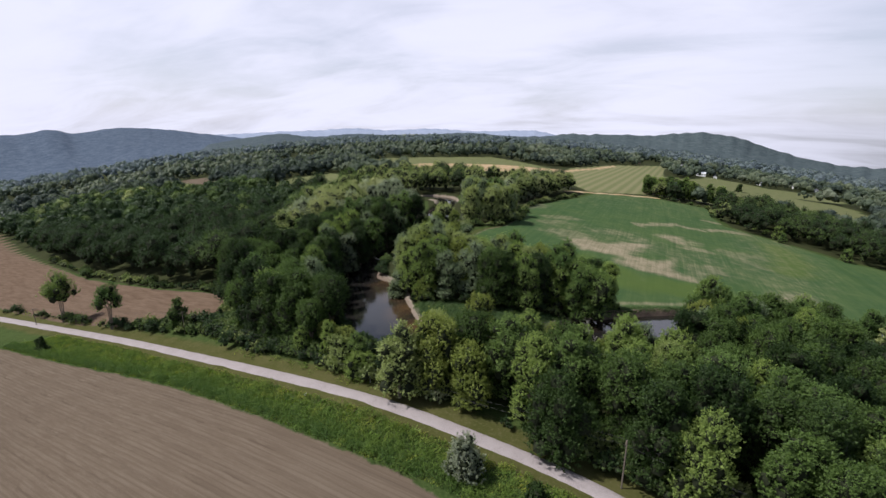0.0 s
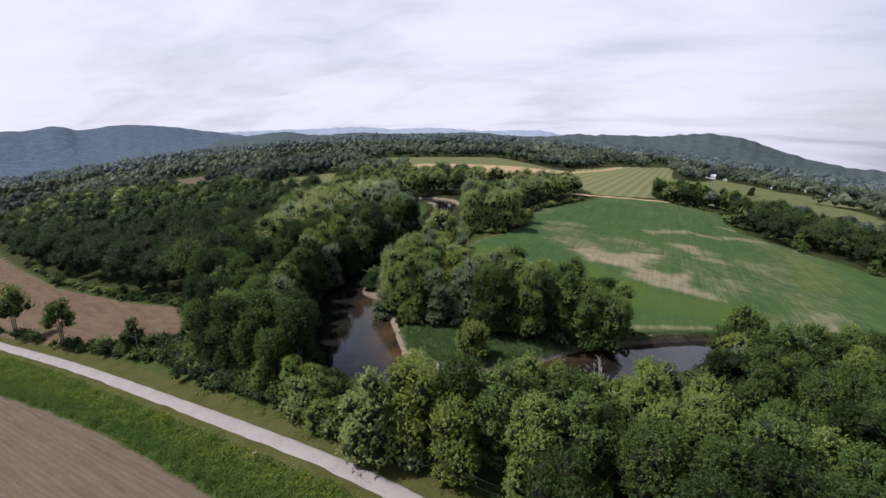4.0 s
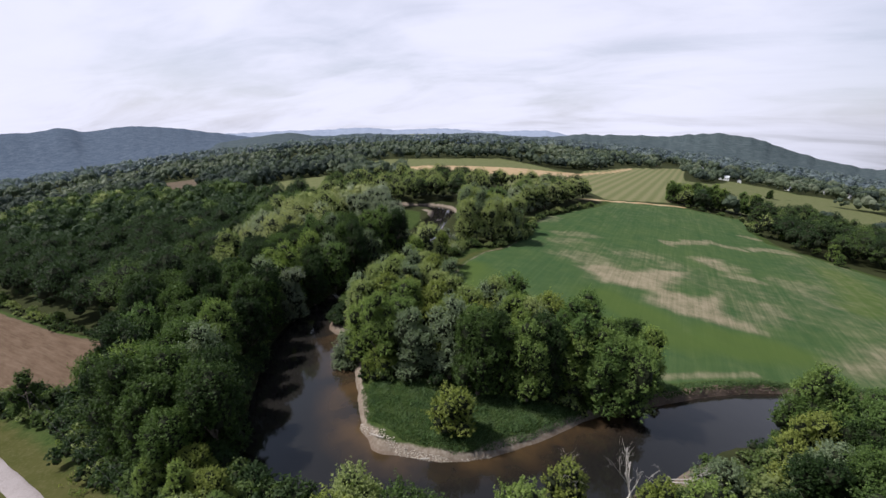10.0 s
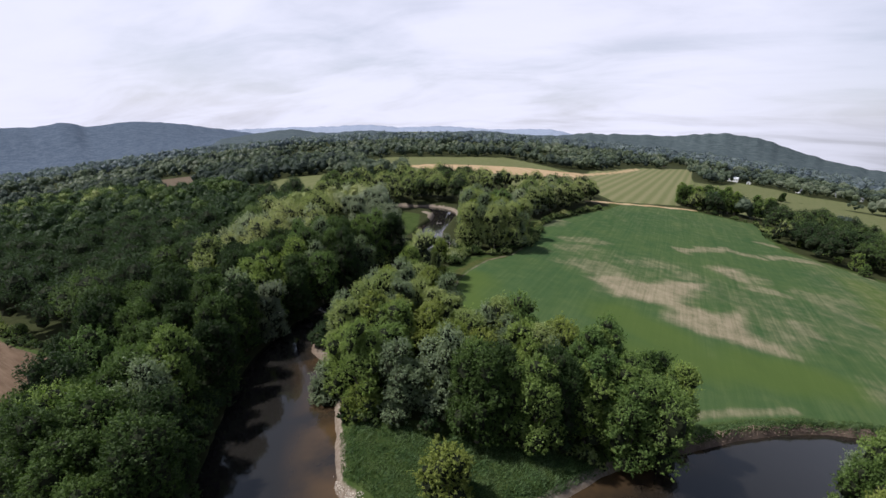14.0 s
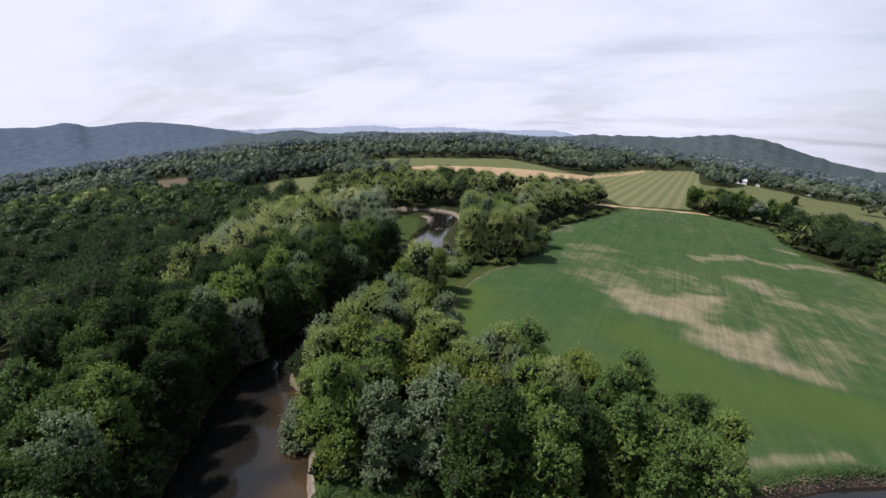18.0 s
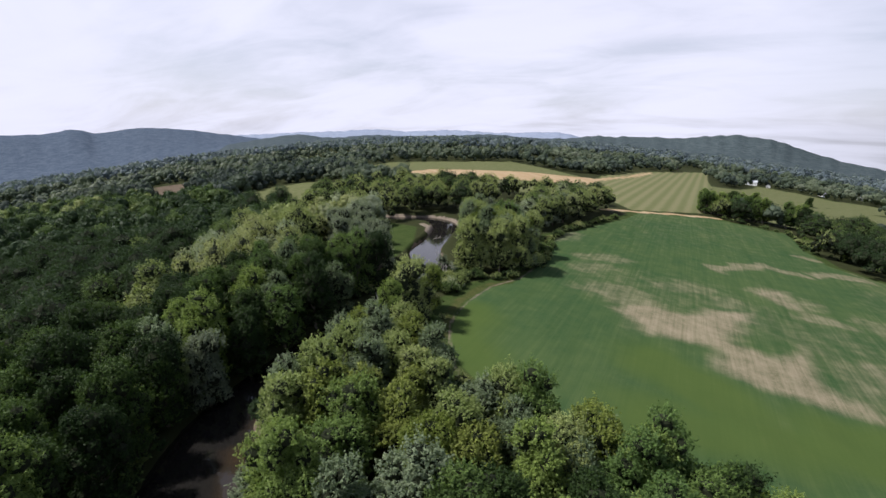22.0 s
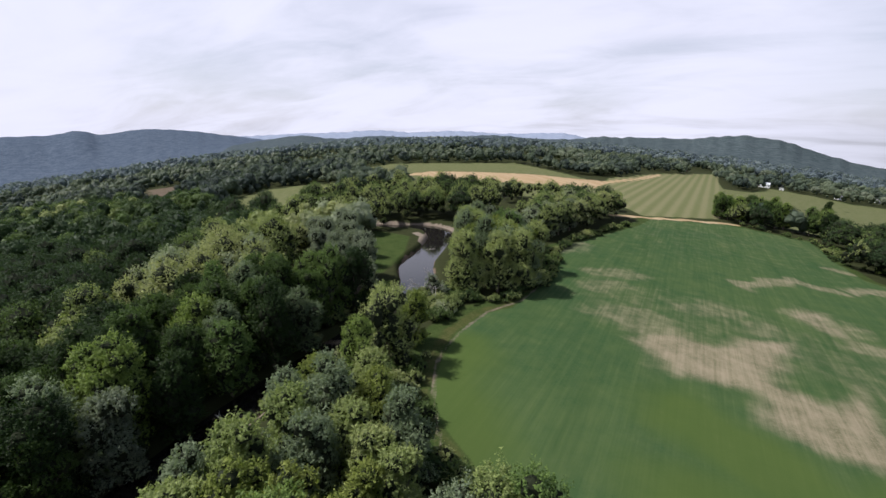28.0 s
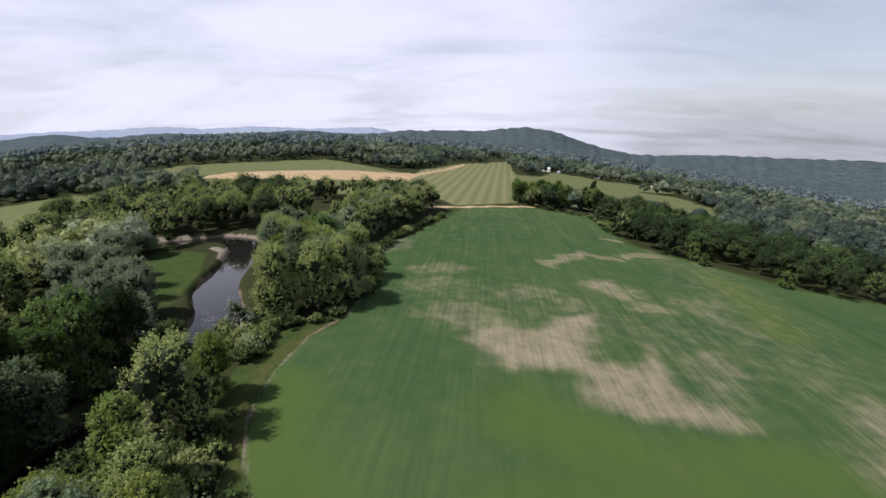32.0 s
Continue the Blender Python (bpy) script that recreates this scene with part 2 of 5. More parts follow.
    across_rows = n.add("ShaderNodeSeparateXYZ", {0: n.mapped(at, radians(31))}).outputs[1]
    wheel = n.math("SINE", n.math("ADD", n.math("MULTIPLY", across_rows, 1.9), n.math("MULTIPLY", n.math("SUBTRACT", furrow, 0.5), 7.0)))
    soil = n.mix(n.math("MULTIPLY", n.ramp(wheel, 0.55, 1.0), n.math("MULTIPLY", n.ramp(furrow, 0.35, 0.65), 0.42)), soil, (0.066, 0.048, 0.034))
    red_soil = n.mix(n.ramp(furrow, 0.3, 0.7), (0.092, 0.062, 0.042), (0.132, 0.092, 0.065))
    red_soil = n.mix(n.math("MULTIPLY", n.ramp(furrow_fine, 0.45, 0.7), 0.45), red_soil, (0.167, 0.125, 0.092))
    soil = n.mix(c.outputs["Alpha"], soil, red_soil)
    cover_colour = n.mix(zone(pa.outputs[0], 0.1), cover_colour, soil)
    # hay meadow with mowing swaths, and pale stubble
    swath = n.math("SINE", n.math("MULTIPLY", n.add("ShaderNodeSeparateXYZ", {0: n.mapped(at, radians(27))}).outputs[0], 0.62))
    hay = n.mix(n.ramp(n.math("ADD", swath, n.math("MULTIPLY", jitter, 2.6)), -1.3, 1.3), (0.124, 0.134, 0.060), (0.178, 0.172, 0.090))
    cover_colour = n.mix(zone(pb.outputs[2], 0.1), cover_colour, hay)
    far_rows = n.noise(n.mapped(at, radians(70), (0.02, 0.5, 1)), 0.5, 4)
    stubble = n.mix(n.ramp(far_rows, 0.35, 0.65), (0.324, 0.225, 0.126), (0.414, 0.315, 0.198))
    cover_colour = n.mix(zone(pc.outputs[1], 0.1), cover_colour, stubble)
    # river mud and sand
    mud = n.mix(n.ramp(mid, 0.3, 0.7), (0.078, 0.053, 0.040), (0.150, 0.110, 0.084))
    sand = n.mix(n.ramp(fine, 0.35, 0.7), (0.170, 0.136, 0.108), (0.262, 0.226, 0.184))
    shore = n.mix(pc.outputs[2], mud, sand)
    cover_colour = n.mix(n.ramp(n.math("ADD", a.outputs["Alpha"], n.math("MULTIPLY", jitter, 0.5)), 0.35, 0.65), cover_colour, shore)
    relief = n.math("ADD", n.math("MULTIPLY", mid, 0.6), n.math("ADD", n.math("MULTIPLY", fine, 0.3), n.math("MULTIPLY", furrow_fine, 0.25)))
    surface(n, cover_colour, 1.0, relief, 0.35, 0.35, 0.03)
    return m


GROUND = ground_material()

# ---------------------------------------------------------------- the lie of the land
def spline(points, steps=10):
    """A smooth line through the points (Catmull-Rom)."""
    p = np.array(points, float)
    p = np.vstack([2 * p[0] - p[1], p, 2 * p[-1] - p[-2]])
    out = []
    for i in range(1, len(p) - 2):
        for s in np.arange(steps) / steps:
            out.append(0.5 * (2 * p[i] + (p[i + 1] - p[i - 1]) * s + (2 * p[i - 1] - 5 * p[i] + 4 * p[i + 1] - p[i + 2]) * s * s + (3 * p[i] - p[i - 1] - 3 * p[i + 1] + p[i + 2]) * s ** 3))
    out.append(p[-2])
    return np.array(out)


# river: x, y, half its width, from upstream to downstream
RIVER = spline([(-230, 385, 6), (-140, 374, 6), (-75, 362, 6), (-30, 350, 6.5), (-6, 345, 8), (3, 330, 7), (1, 304, 5.5), (-3, 277, 6.5), (0, 252, 6), (-6, 228, 4.8),
                (-16, 204, 4.5), (-27, 180, 4.5), (-31, 158, 6.5), (-25.5, 142, 9.6), (-21.5, 127, 9.9), (-17, 112, 9.8), (-11.8, 105.4, 8.2), (-4.5, 100.8, 6.4), (12, 100, 5.4), (27, 105.5, 6.8),
                (42, 115, 8), (57, 124.5, 8), (83, 135, 8.5), (111, 139, 8.5), (160, 146, 9), (230, 150, 9), (330, 165, 9)])
ROAD = spline([(-330, 245), (-230, 194), (-170, 164), (-121, 138.5), (-100, 127.5), (-78, 114.8), (-54, 100), (-36, 88.8), (-19, 79), (-6, 72), (3.5, 66), (12, 61), (19, 56.6), (24, 53), (45, 36), (75, 8), (120, -45)])
for _ in range(60):
    ROAD[1:-1] = 0.5 * ROAD[1:-1] + 0.25 * (ROAD[:-2] + ROAD[2:])
PLOUGHED = [(-300, 218), (-141, 132.5), (-106, 114), (-80, 100.8), (-58, 88.6), (-41, 77.6), (-27, 68.9), (-16, 62.2), (-7, 57), (0, 52), (24, 34), (50, 6), (90, -50), (-400, -60)]
BROWN_FIELD = [(-420, 420), (-301, 311), (-234, 257), (-167, 205), (-113, 173), (-86, 160), (-73, 149), (-70, 138), (-88, 135), (-107, 138), (-130, 147), (-181, 176), (-300, 254), (-440, 330)]
CROP = [(138, 417), (119, 387), (57.5, 311), (48.6, 269), (29, 236), (20, 229), (12, 214), (9.3, 200), (8, 187), (10.7, 176), (19, 163), (32, 152), (46, 143), (57, 137), (71, 142.8), (86, 146.8), (114, 150),
        (160, 157.3), (230, 163), (340, 178), (300, 225), (240, 262), (222, 294), (204, 326), (214, 358), (238, 410), (196, 434)]
HAY = [(128, 540), (136, 427), (202, 455), (345, 722), (500, 1050), (326, 880), (194, 706)]
STUBBLE = [(-59, 637), (-33, 671), (63, 672), (155, 658), (170, 652), (135, 577), (77, 565), (-1, 579)]
MEADOWS = ([(-131, 751), (-106, 812), (15, 829), (87, 863), (125, 759), (155, 658), (63, 672), (-33, 671), (-60, 644), (-92, 620)],
           [(-92, 620), (-58, 635), (-1, 577), (76, 563), (132, 575), (128, 540), (130, 470), (97, 470), (26, 478), (-54, 530)],
           [(215, 458), (300, 560), (348, 592), (440, 650), (500, 660), (540, 790), (480, 850), (400, 742), (345, 722)],
           [(-146, 396), (-170, 440), (-186, 486), (-190, 547), (-140, 575), (-112, 537), (-92, 470), (-78, 428), (-98, 366)],
           [(225, 466), (262, 452), (290, 440), (330, 458), (352, 405), (400, 430), (520, 540), (560, 640), (440, 640), (350, 590), (300, 560)],
           [(575, 669), (461, 638), (440, 650), (490, 720), (560, 780), (620, 760), (640, 720)],
           [(356, 557), (432, 571), (520, 600), (540, 640), (440, 640), (350, 585)],
           [(-262, 480), (-326, 572), (-365, 625), (-434, 727), (-380, 735), (-336, 668), (-318, 625), (-288, 578), (-234, 492)],
           [(30, 300), (48, 312), (40, 345), (12, 345), (10, 312)],
           [(-30, 330), (-12, 318), (-10, 285), (-14, 262), (-30, 275)],
           [(640, 700), (760, 660), (900, 690), (820, 760), (700, 760)])
POINT_BAR = [(-15, 140), (-11.5, 127), (-6.5, 115), (1, 107.5), (10, 105.5), (20, 109), (34, 120), (46, 128), (57, 138), (46, 143), (32, 152), (18, 164), (0, 190), (-14, 196), (-22, 170)]


def dish(x, y):
    """Base height: flat along the middle, bent down to both sides to fit the camera's bowed wide-lens view."""
    k = np.where(x < 0, 0.146, 0.128)
    return -5 - k * x * x / np.sqrt(x * x + (y - 125) ** 2 + 1600)


def far_from(x, y, line):
    """Distance to a line of points, the line's third column there, and the side (+1 to the left of the way along it)."""
    near, value, side = np.full(x.shape, 1e9), np.zeros(x.shape), np.ones(x.shape)
    for a, b in zip(line[:-1], line[1:]):
        d = b[:2] - a[:2]
        s = np.clip(((x - a[0]) * d[0] + (y - a[1]) * d[1]) / (d @ d), 0, 1)
        dx, dy = x - a[0] - s * d[0], y - a[1] - s * d[1]
        r = np.hypot(dx, dy)
        closer = r < near
        near = np.where(closer, r, near)
        side = np.where(closer, np.sign(d[0] * dy - d[1] * dx), side)
        if len(a) > 2:
            value = np.where(closer, a[2] + s * (b[2] - a[2]), value)
    return near, value, side


def inside(x, y, ring):
    """How deep each point lies in a ring of corners, in metres (negative outside)."""
    ring = np.array(ring, float)
    odd = np.zeros(x.shape, bool)
    for (ax, ay), (bx, by) in zip(ring, np.roll(ring, -1, 0)):
        crossing = ((ay > y) != (by > y)) & (x < ax + (y - ay) * (bx - ax) / (by - ay + 1e-12))
        odd ^= crossing
    near = far_from(x, y, np.vstack([ring, ring[:1]]))[0]
    return np.where(odd, near, -near)


def waves(x, y, size, seed):
    """Cheap smooth noise, about -1 to 1."""
    r = np.random.default_rng(seed)
    total = np.zeros(np.shape(x))
    for i in range(7):
        a, f, p = r.uniform(0, 6.28), r.uniform(0.6, 1.9) / size, r.uniform(0, 6.28)
        total = total + np.sin((x * math.cos(a) + y * math.sin(a)) * f * 6.28 + p)
    return total / 4.0


WATER_DROP = 2.0


def land(x, y):
    """Ground height, with the river's bed cut in."""
    x, y = np.asarray(x, float), np.asarray(y, float)
    z = dish(x, y)
    low = np.ones(x.shape, bool) & (y > 60) & (y < 430) & (x > -260) & (x < 360)
    z = z + 0.12 * waves(x, y, 14, 3) * np.clip((y - 20) / 60, 0.2, 1)
    if low.any():
        near, half, side = far_from(x[low], y[low], RIVER)
        bar = np.clip(inside(x[low], y[low], POINT_BAR) / 9 + 1, 0, 1) * (x[low] < 48)
        slope = 1.6 - 0.7 * (x[low] > 46) + 3.0 * bar + 0.4 * waves(x[low], y[low], 6, 5)
        cut = np.clip((half + slope - near) / (slope + 1.4), 0, 1)
        z[low] -= 3.4 * (cut * cut * (3 - 2 * cut))
    return z


def height(x, y):
    return float(land(np.array([x]), np.array([y]))[0])


def graded(lo, fine_lo, fine_hi, hi, step, grow):
    mid = list(np.arange(fine_lo, fine_hi + step / 2, step))
    up, s = [], step
    v = fine_hi
    while v < hi:
        s *= grow
        v += s
        up.append(v)
    down, s, v = [], step, fine_lo
    while v > lo:
        s *= grow
        v -= s
        down.append(v)
    return np.array(down[::-1] + mid + up)


def sheet(name, verts, faces, mat, smooth=True):
    """A mesh from arrays of corners and of four-cornered (or three-cornered) faces."""
    me = bpy.data.meshes.new(name)
    k = faces.shape[1]
    me.vertices.add(len(verts))
    me.vertices.foreach_set("co", np.asarray(verts, np.float32).ravel())
    me.loops.add(faces.size)
    me.loops.foreach_set("vertex_index", np.asarray(faces, np.int32).ravel())
    me.polygons.add(len(faces))
    me.polygons.foreach_set("loop_start", np.arange(0, faces.size, k, dtype=np.int32))
    me.polygons.foreach_set("use_smooth", np.full(len(faces), smooth))
    me.update(calc_edges=True)
    me.materials.append(mat)
    return me


def paint(me, name, values):
    at = me.attributes.new(name, "FLOAT_COLOR" if values.ndim == 2 else "FLOAT", "POINT")
    at.data.foreach_set("color" if values.ndim == 2 else "value", np.asarray(values, np.float32).ravel())


def quads(nx, ny):
    i = np.arange((nx - 1) * (ny - 1))
    c = i // (nx - 1) * nx + i % (nx - 1)
    return np.stack([c, c + 1, c + nx + 1, c + nx], 1)


def capsules(x, y, lines, radius):
    """1 on the lines, falling to 0 at twice the radius."""
    best = np.zeros(x.shape)
    for line in lines:
        near = far_from(x, y, np.array(line, float))[0]
        best = np.maximum(best, np.clip(1.5 - near / radius, 0, 1))
    return best


# where the crop failed and sand shows
BARE_MAIN = [(60, 220), (67, 230), (75, 231), (83, 226), (97, 234), (110, 236), (107, 225), (94, 215), (90, 209), (96, 202), (112, 214), (107, 201), (101, 190), (103, 185), (109, 183), (103, 177), (97, 179), (88, 181), (82, 185), (77, 191), (80, 201), (73, 203), (66, 204), (61, 211)]
BARE_TAN = [(112, 234), (119, 222), (122, 209), (140, 212), (124, 189), (110, 182), (104, 187), (108, 202)]
BARE_SECOND = [(122, 261), (136, 269), (143, 266), (140, 257), (150, 257), (133, 242), (127, 245)]
BARE_LOW = [(111, 161), (127, 172), (148, 184), (155, 181), (156, 177), (137, 157), (122, 153), (114, 155)]
BARE_HEAD = [(48, 239), (62, 246), (74, 248), (79, 236), (82, 227), (73, 226), (61, 224), (56, 232)]
BARE_MEAN = ([(133, 240), (142, 238)], [(124, 205), (124, 197)])
BARE_THIN = ([(125, 285), (142, 298), (158, 304), (168, 299), (172, 296)], [(199, 339), (206, 335)], [(179, 303), (196, 307), (208, 304)], [(213, 337), (212, 314), (221, 308), (226, 290)])
FAINT = ([(66, 279), (78, 281)], [(55, 305), (70, 321)], [(89, 251), (104, 255)], [(105, 242), (111, 244)], [(160, 218), (155, 242), (172, 240)], [(60, 262), (72, 266)])
LUSH = ([(206, 274), (192, 240), (172, 217)], [(14, 205), (12, 190), (16, 172)], [(50, 165), (75, 165), (105, 166)], [(60, 190), (70, 175)])


def build_ground():
    xs, ys = graded(-4900, -150, 240, 4900, 0.9, 1.075), graded(-700, 30, 330, 4950, 0.9, 1.05)
    gx, gy = [g.ravel() for g in np.meshgrid(xs, ys)]
    z = land(gx, gy)
    me = sheet("ground", np.stack([gx, gy, z], 1), quads(len(xs), len(ys)), GROUND)
    a, b, c = np.zeros((len(gx), 4)), np.zeros((len(gx), 4)), np.zeros((len(gx), 4))
    soft = lambda ring, width: np.clip(0.5 + inside(gx, gy, ring) / width, 0, 1)
    c[:, 3] = soft(BROWN_FIELD, 3)
    a[:, 0] = np.maximum.reduce([soft(PLOUGHED, 3), soft(BROWN_FIELD, 3), soft(MEADOWS[7], 6)])
    a[:, 1] = soft(CROP, 4)
    ring_x, ring_y = gx + 2 * waves(gx, gy, 22, 11), gy + 2.5 * waves(gx, gy, 18, 12)
    patch = lambda ring, width: np.clip(0.5 + inside(ring_x, ring_y, ring) / width, 0, 1)
    a[:, 2] = np.maximum.reduce([1.0 * patch(BARE_MAIN, 8), 0.5 * patch(BARE_TAN, 14), 0.55 * patch(BARE_HEAD, 9), 0.72 * patch(BARE_LOW, 12), 0.8 * patch(BARE_SECOND, 10), 0.62 * capsules(ring_x, ring_y, BARE_MEAN, 5), 0.74 * capsules(ring_x, ring_y, BARE_THIN, 4.2),
                                 0.5 * capsules(ring_x, ring_y, FAINT, 6.5), 0.30 * capsules(ring_x, ring_y, [[(70, 245), (100, 240), (150, 200), (185, 240), (210, 290)]], 24),
                                 # the far end is paled with the sandy tone to put haze in
                                 0.2 * np.clip((gy - 250) / 130, 0, 1), 0.6 * capsules(gx, gy, [[(58, 140.5), (70, 144.8), (85, 148.8)]], 1.5)])
    c[:, 0] = 0.75 * capsules(ring_x, ring_y, LUSH, 9)
    near_road, _, side_road = far_from(gx, gy, ROAD)
    b[:, 0] = np.clip(1.4 - near_road / np.where(side_road > 0, 7.0, 5.0), 0, 1)
    hay = soft(HAY, 6)
    b[:, 2] = hay
    c[:, 1] = np.maximum.reduce([soft(STUBBLE, 6), capsules(gx, gy, [[(112, 416), (138, 421), (172, 432), (205, 438)]], 3.2), capsules(gx, gy, [[(130, 561), (143, 592), (164, 631), (191, 669), (240, 734), (315, 855)]], 5.5)])
    b[:, 3] = np.maximum.reduce([soft(r, 6) for r in MEADOWS if r[0][0] not in (30, -30)])
    track = capsules(gx, gy, [[(40, 262), (28, 235), (20, 229), (12, 214), (9.3, 200), (8, 187), (10.7, 176), (19, 163)]], 2.2)
    a[:, 1] *= 1 - track
    b[:, 0] = np.maximum(b[:, 0], 0.5 * track)
    near, half, side = far_from(gx, gy, RIVER)
    c[:, 2] = np.clip(inside(gx, gy, POINT_BAR) / 7 + 1, 0, 1) * (gx < 50) * np.clip((near - half) / 2.5, 0.35, 1) + 0.15
    on_bar = np.clip(inside(gx, gy, POINT_BAR) / 7 + 1, 0, 1) * (gx < 50)
    shore = np.where(on_bar > 0.2, 3.4, np.where((gx > 46) & (side > 0), 1.0, np.where(gy > 240, 1.0, 0.2)))
    a[:, 3] = np.clip((half + shore + 0.4 * waves(gx, gy, 9, 8) - near) / 1.5, 0, 1)
    far_rim = (gy > 312) * (gx > -60) * (gx < 30)
    a[:, 3] = np.maximum(a[:, 3], far_rim * np.clip((half + 1.9 - near) / 1.5, 0, 1))
    c[:, 2] = np.maximum(c[:, 2], 0.9 * far_rim)
    # a worn wheel line between the crop and the trees
    worn = capsules(gx, gy, [[(52, 290), (44, 262), (33, 240), (22.2, 228.5), (15, 214), (11.5, 204), (10.2, 197), (10.6, 187), (11.7, 178.7), (13.2, 169.8), (19.5, 163.5)]], 0.8)
    a[:, 3] = np.maximum(a[:, 3], 0.5 * worn)
    c[:, 2] = np.maximum(c[:, 2], 0.6 * worn)
    bar_sand = capsules(gx, gy, [[(-9, 326), (-4.5, 318), (-4.5, 309)]], 1.8)
    a[:, 3], c[:, 2] = np.maximum(a[:, 3], bar_sand), np.maximum(c[:, 2], bar_sand)
    fields = np.maximum.reduce([a[:, 0], a[:, 1], hay, c[:, 1], *[soft(r, 6) for r in MEADOWS]])
    open_bar = np.clip(inside(gx, gy, POINT_BAR) / 3 + 0.5, 0, 1) * (gy < 128)
    grassy = np.clip((-inside(gx, gy, CROP) - 4) / 3, 0, 1) * np.clip((-inside(gx, gy, BROWN_FIELD) - 0.5) / 1.5, 0, 1)
    far_off = np.clip((np.hypot(gx, gy - 60) - 2300) / 200, 0, 1)
    spit = capsules(gx, gy, [[(38, 100), (44, 104.5), (50, 109)]], 2.0)
    a[:, 3], c[:, 2] = np.maximum(a[:, 3], spit), np.maximum(c[:, 2], 0.6 * spit)
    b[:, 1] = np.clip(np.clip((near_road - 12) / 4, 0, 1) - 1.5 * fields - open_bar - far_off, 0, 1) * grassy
    b[:, 3] = np.maximum(b[:, 3], far_off)
    for name, values in (("cover_a", a), ("cover_b", b), ("cover_c", c)):
        paint(me, name, values)
    return tagged(new("ground", me), "valley floor of crop, ploughed soil, meadow and rough grass", "ground", kind="structure")


ground = build_ground()


def build_water():
    left, right, shoal = [], [], []
    way = np.gradient(RIVER[:, :2], axis=0)
    way /= np.linalg.norm(way, axis=1)[:, None]
    across = np.stack([-way[:, 1], way[:, 0]], 1)
    cols = np.linspace(-1, 1, 13)
    verts, sh = [], []
    for p, n in zip(RIVER, across):
        for s in cols:
            q = p[:2] + n * s * (p[2] + 2.2)
            verts.append((q[0], q[1], float(dish(q[0], q[1])) - WATER_DROP))
            sh.append(max(0.0, (s - 0.15) / 0.85) if p[0] < 60 and p[1] < 150 else max(0.0, abs(s) - 0.6))
    me = sheet("water", np.array(verts), quads(len(cols), len(RIVER)), WATER)
    paint(me, "shoal", np.array(sh))
    return tagged(new("water", me), "slow brown river winding between wooded banks", "river", kind="structure")


water = build_water()


def build_road():
    way = np.gradient(ROAD, axis=0)
    way /= np.linalg.norm(way, axis=1)[:, None]
    across = np.stack([-way[:, 1], way[:, 0]], 1)
    cols = ((-1.5, -0.05), (-1.25, 0.10), (-0.65, 0.16), (0, 0.19), (0.65, 0.16), (1.25, 0.10), (1.5, -0.05))
    verts = []
    for i, (p, n) in enumerate(zip(ROAD, across)):
        for s, up in cols:
            q = p + n * s * (1 + 0.03 * math.sin(i * 1.7))
            verts.append((q[0], q[1], float(dish(q[0], q[1])) + 0.06 + up))
    me = sheet("road", np.array(verts), quads(len(cols), len(ROAD))[:, ::-1], GRAVEL)
    return tagged(new("road", me), "pale gravel lane curving between grass verges", "road", kind="structure")


road = build_road()

# ---------------------------------------------------------------- trees and plants
def part(name, me, parent, label=""):
    ob = new(name, me)
    ob.parent = parent
    if label:
        ob["label"] = label
    return ob


@functools.lru_cache(None)
def ico(level=1):
    bm = bmesh.new()
    bmesh.ops.create_icosphere(bm, subdivisions=level, radius=1)
    out = np.array([v.co[:] for v in bm.verts]), np.array([[v.index for v in f.verts] for f in bm.faces])
    bm.free()
    return out


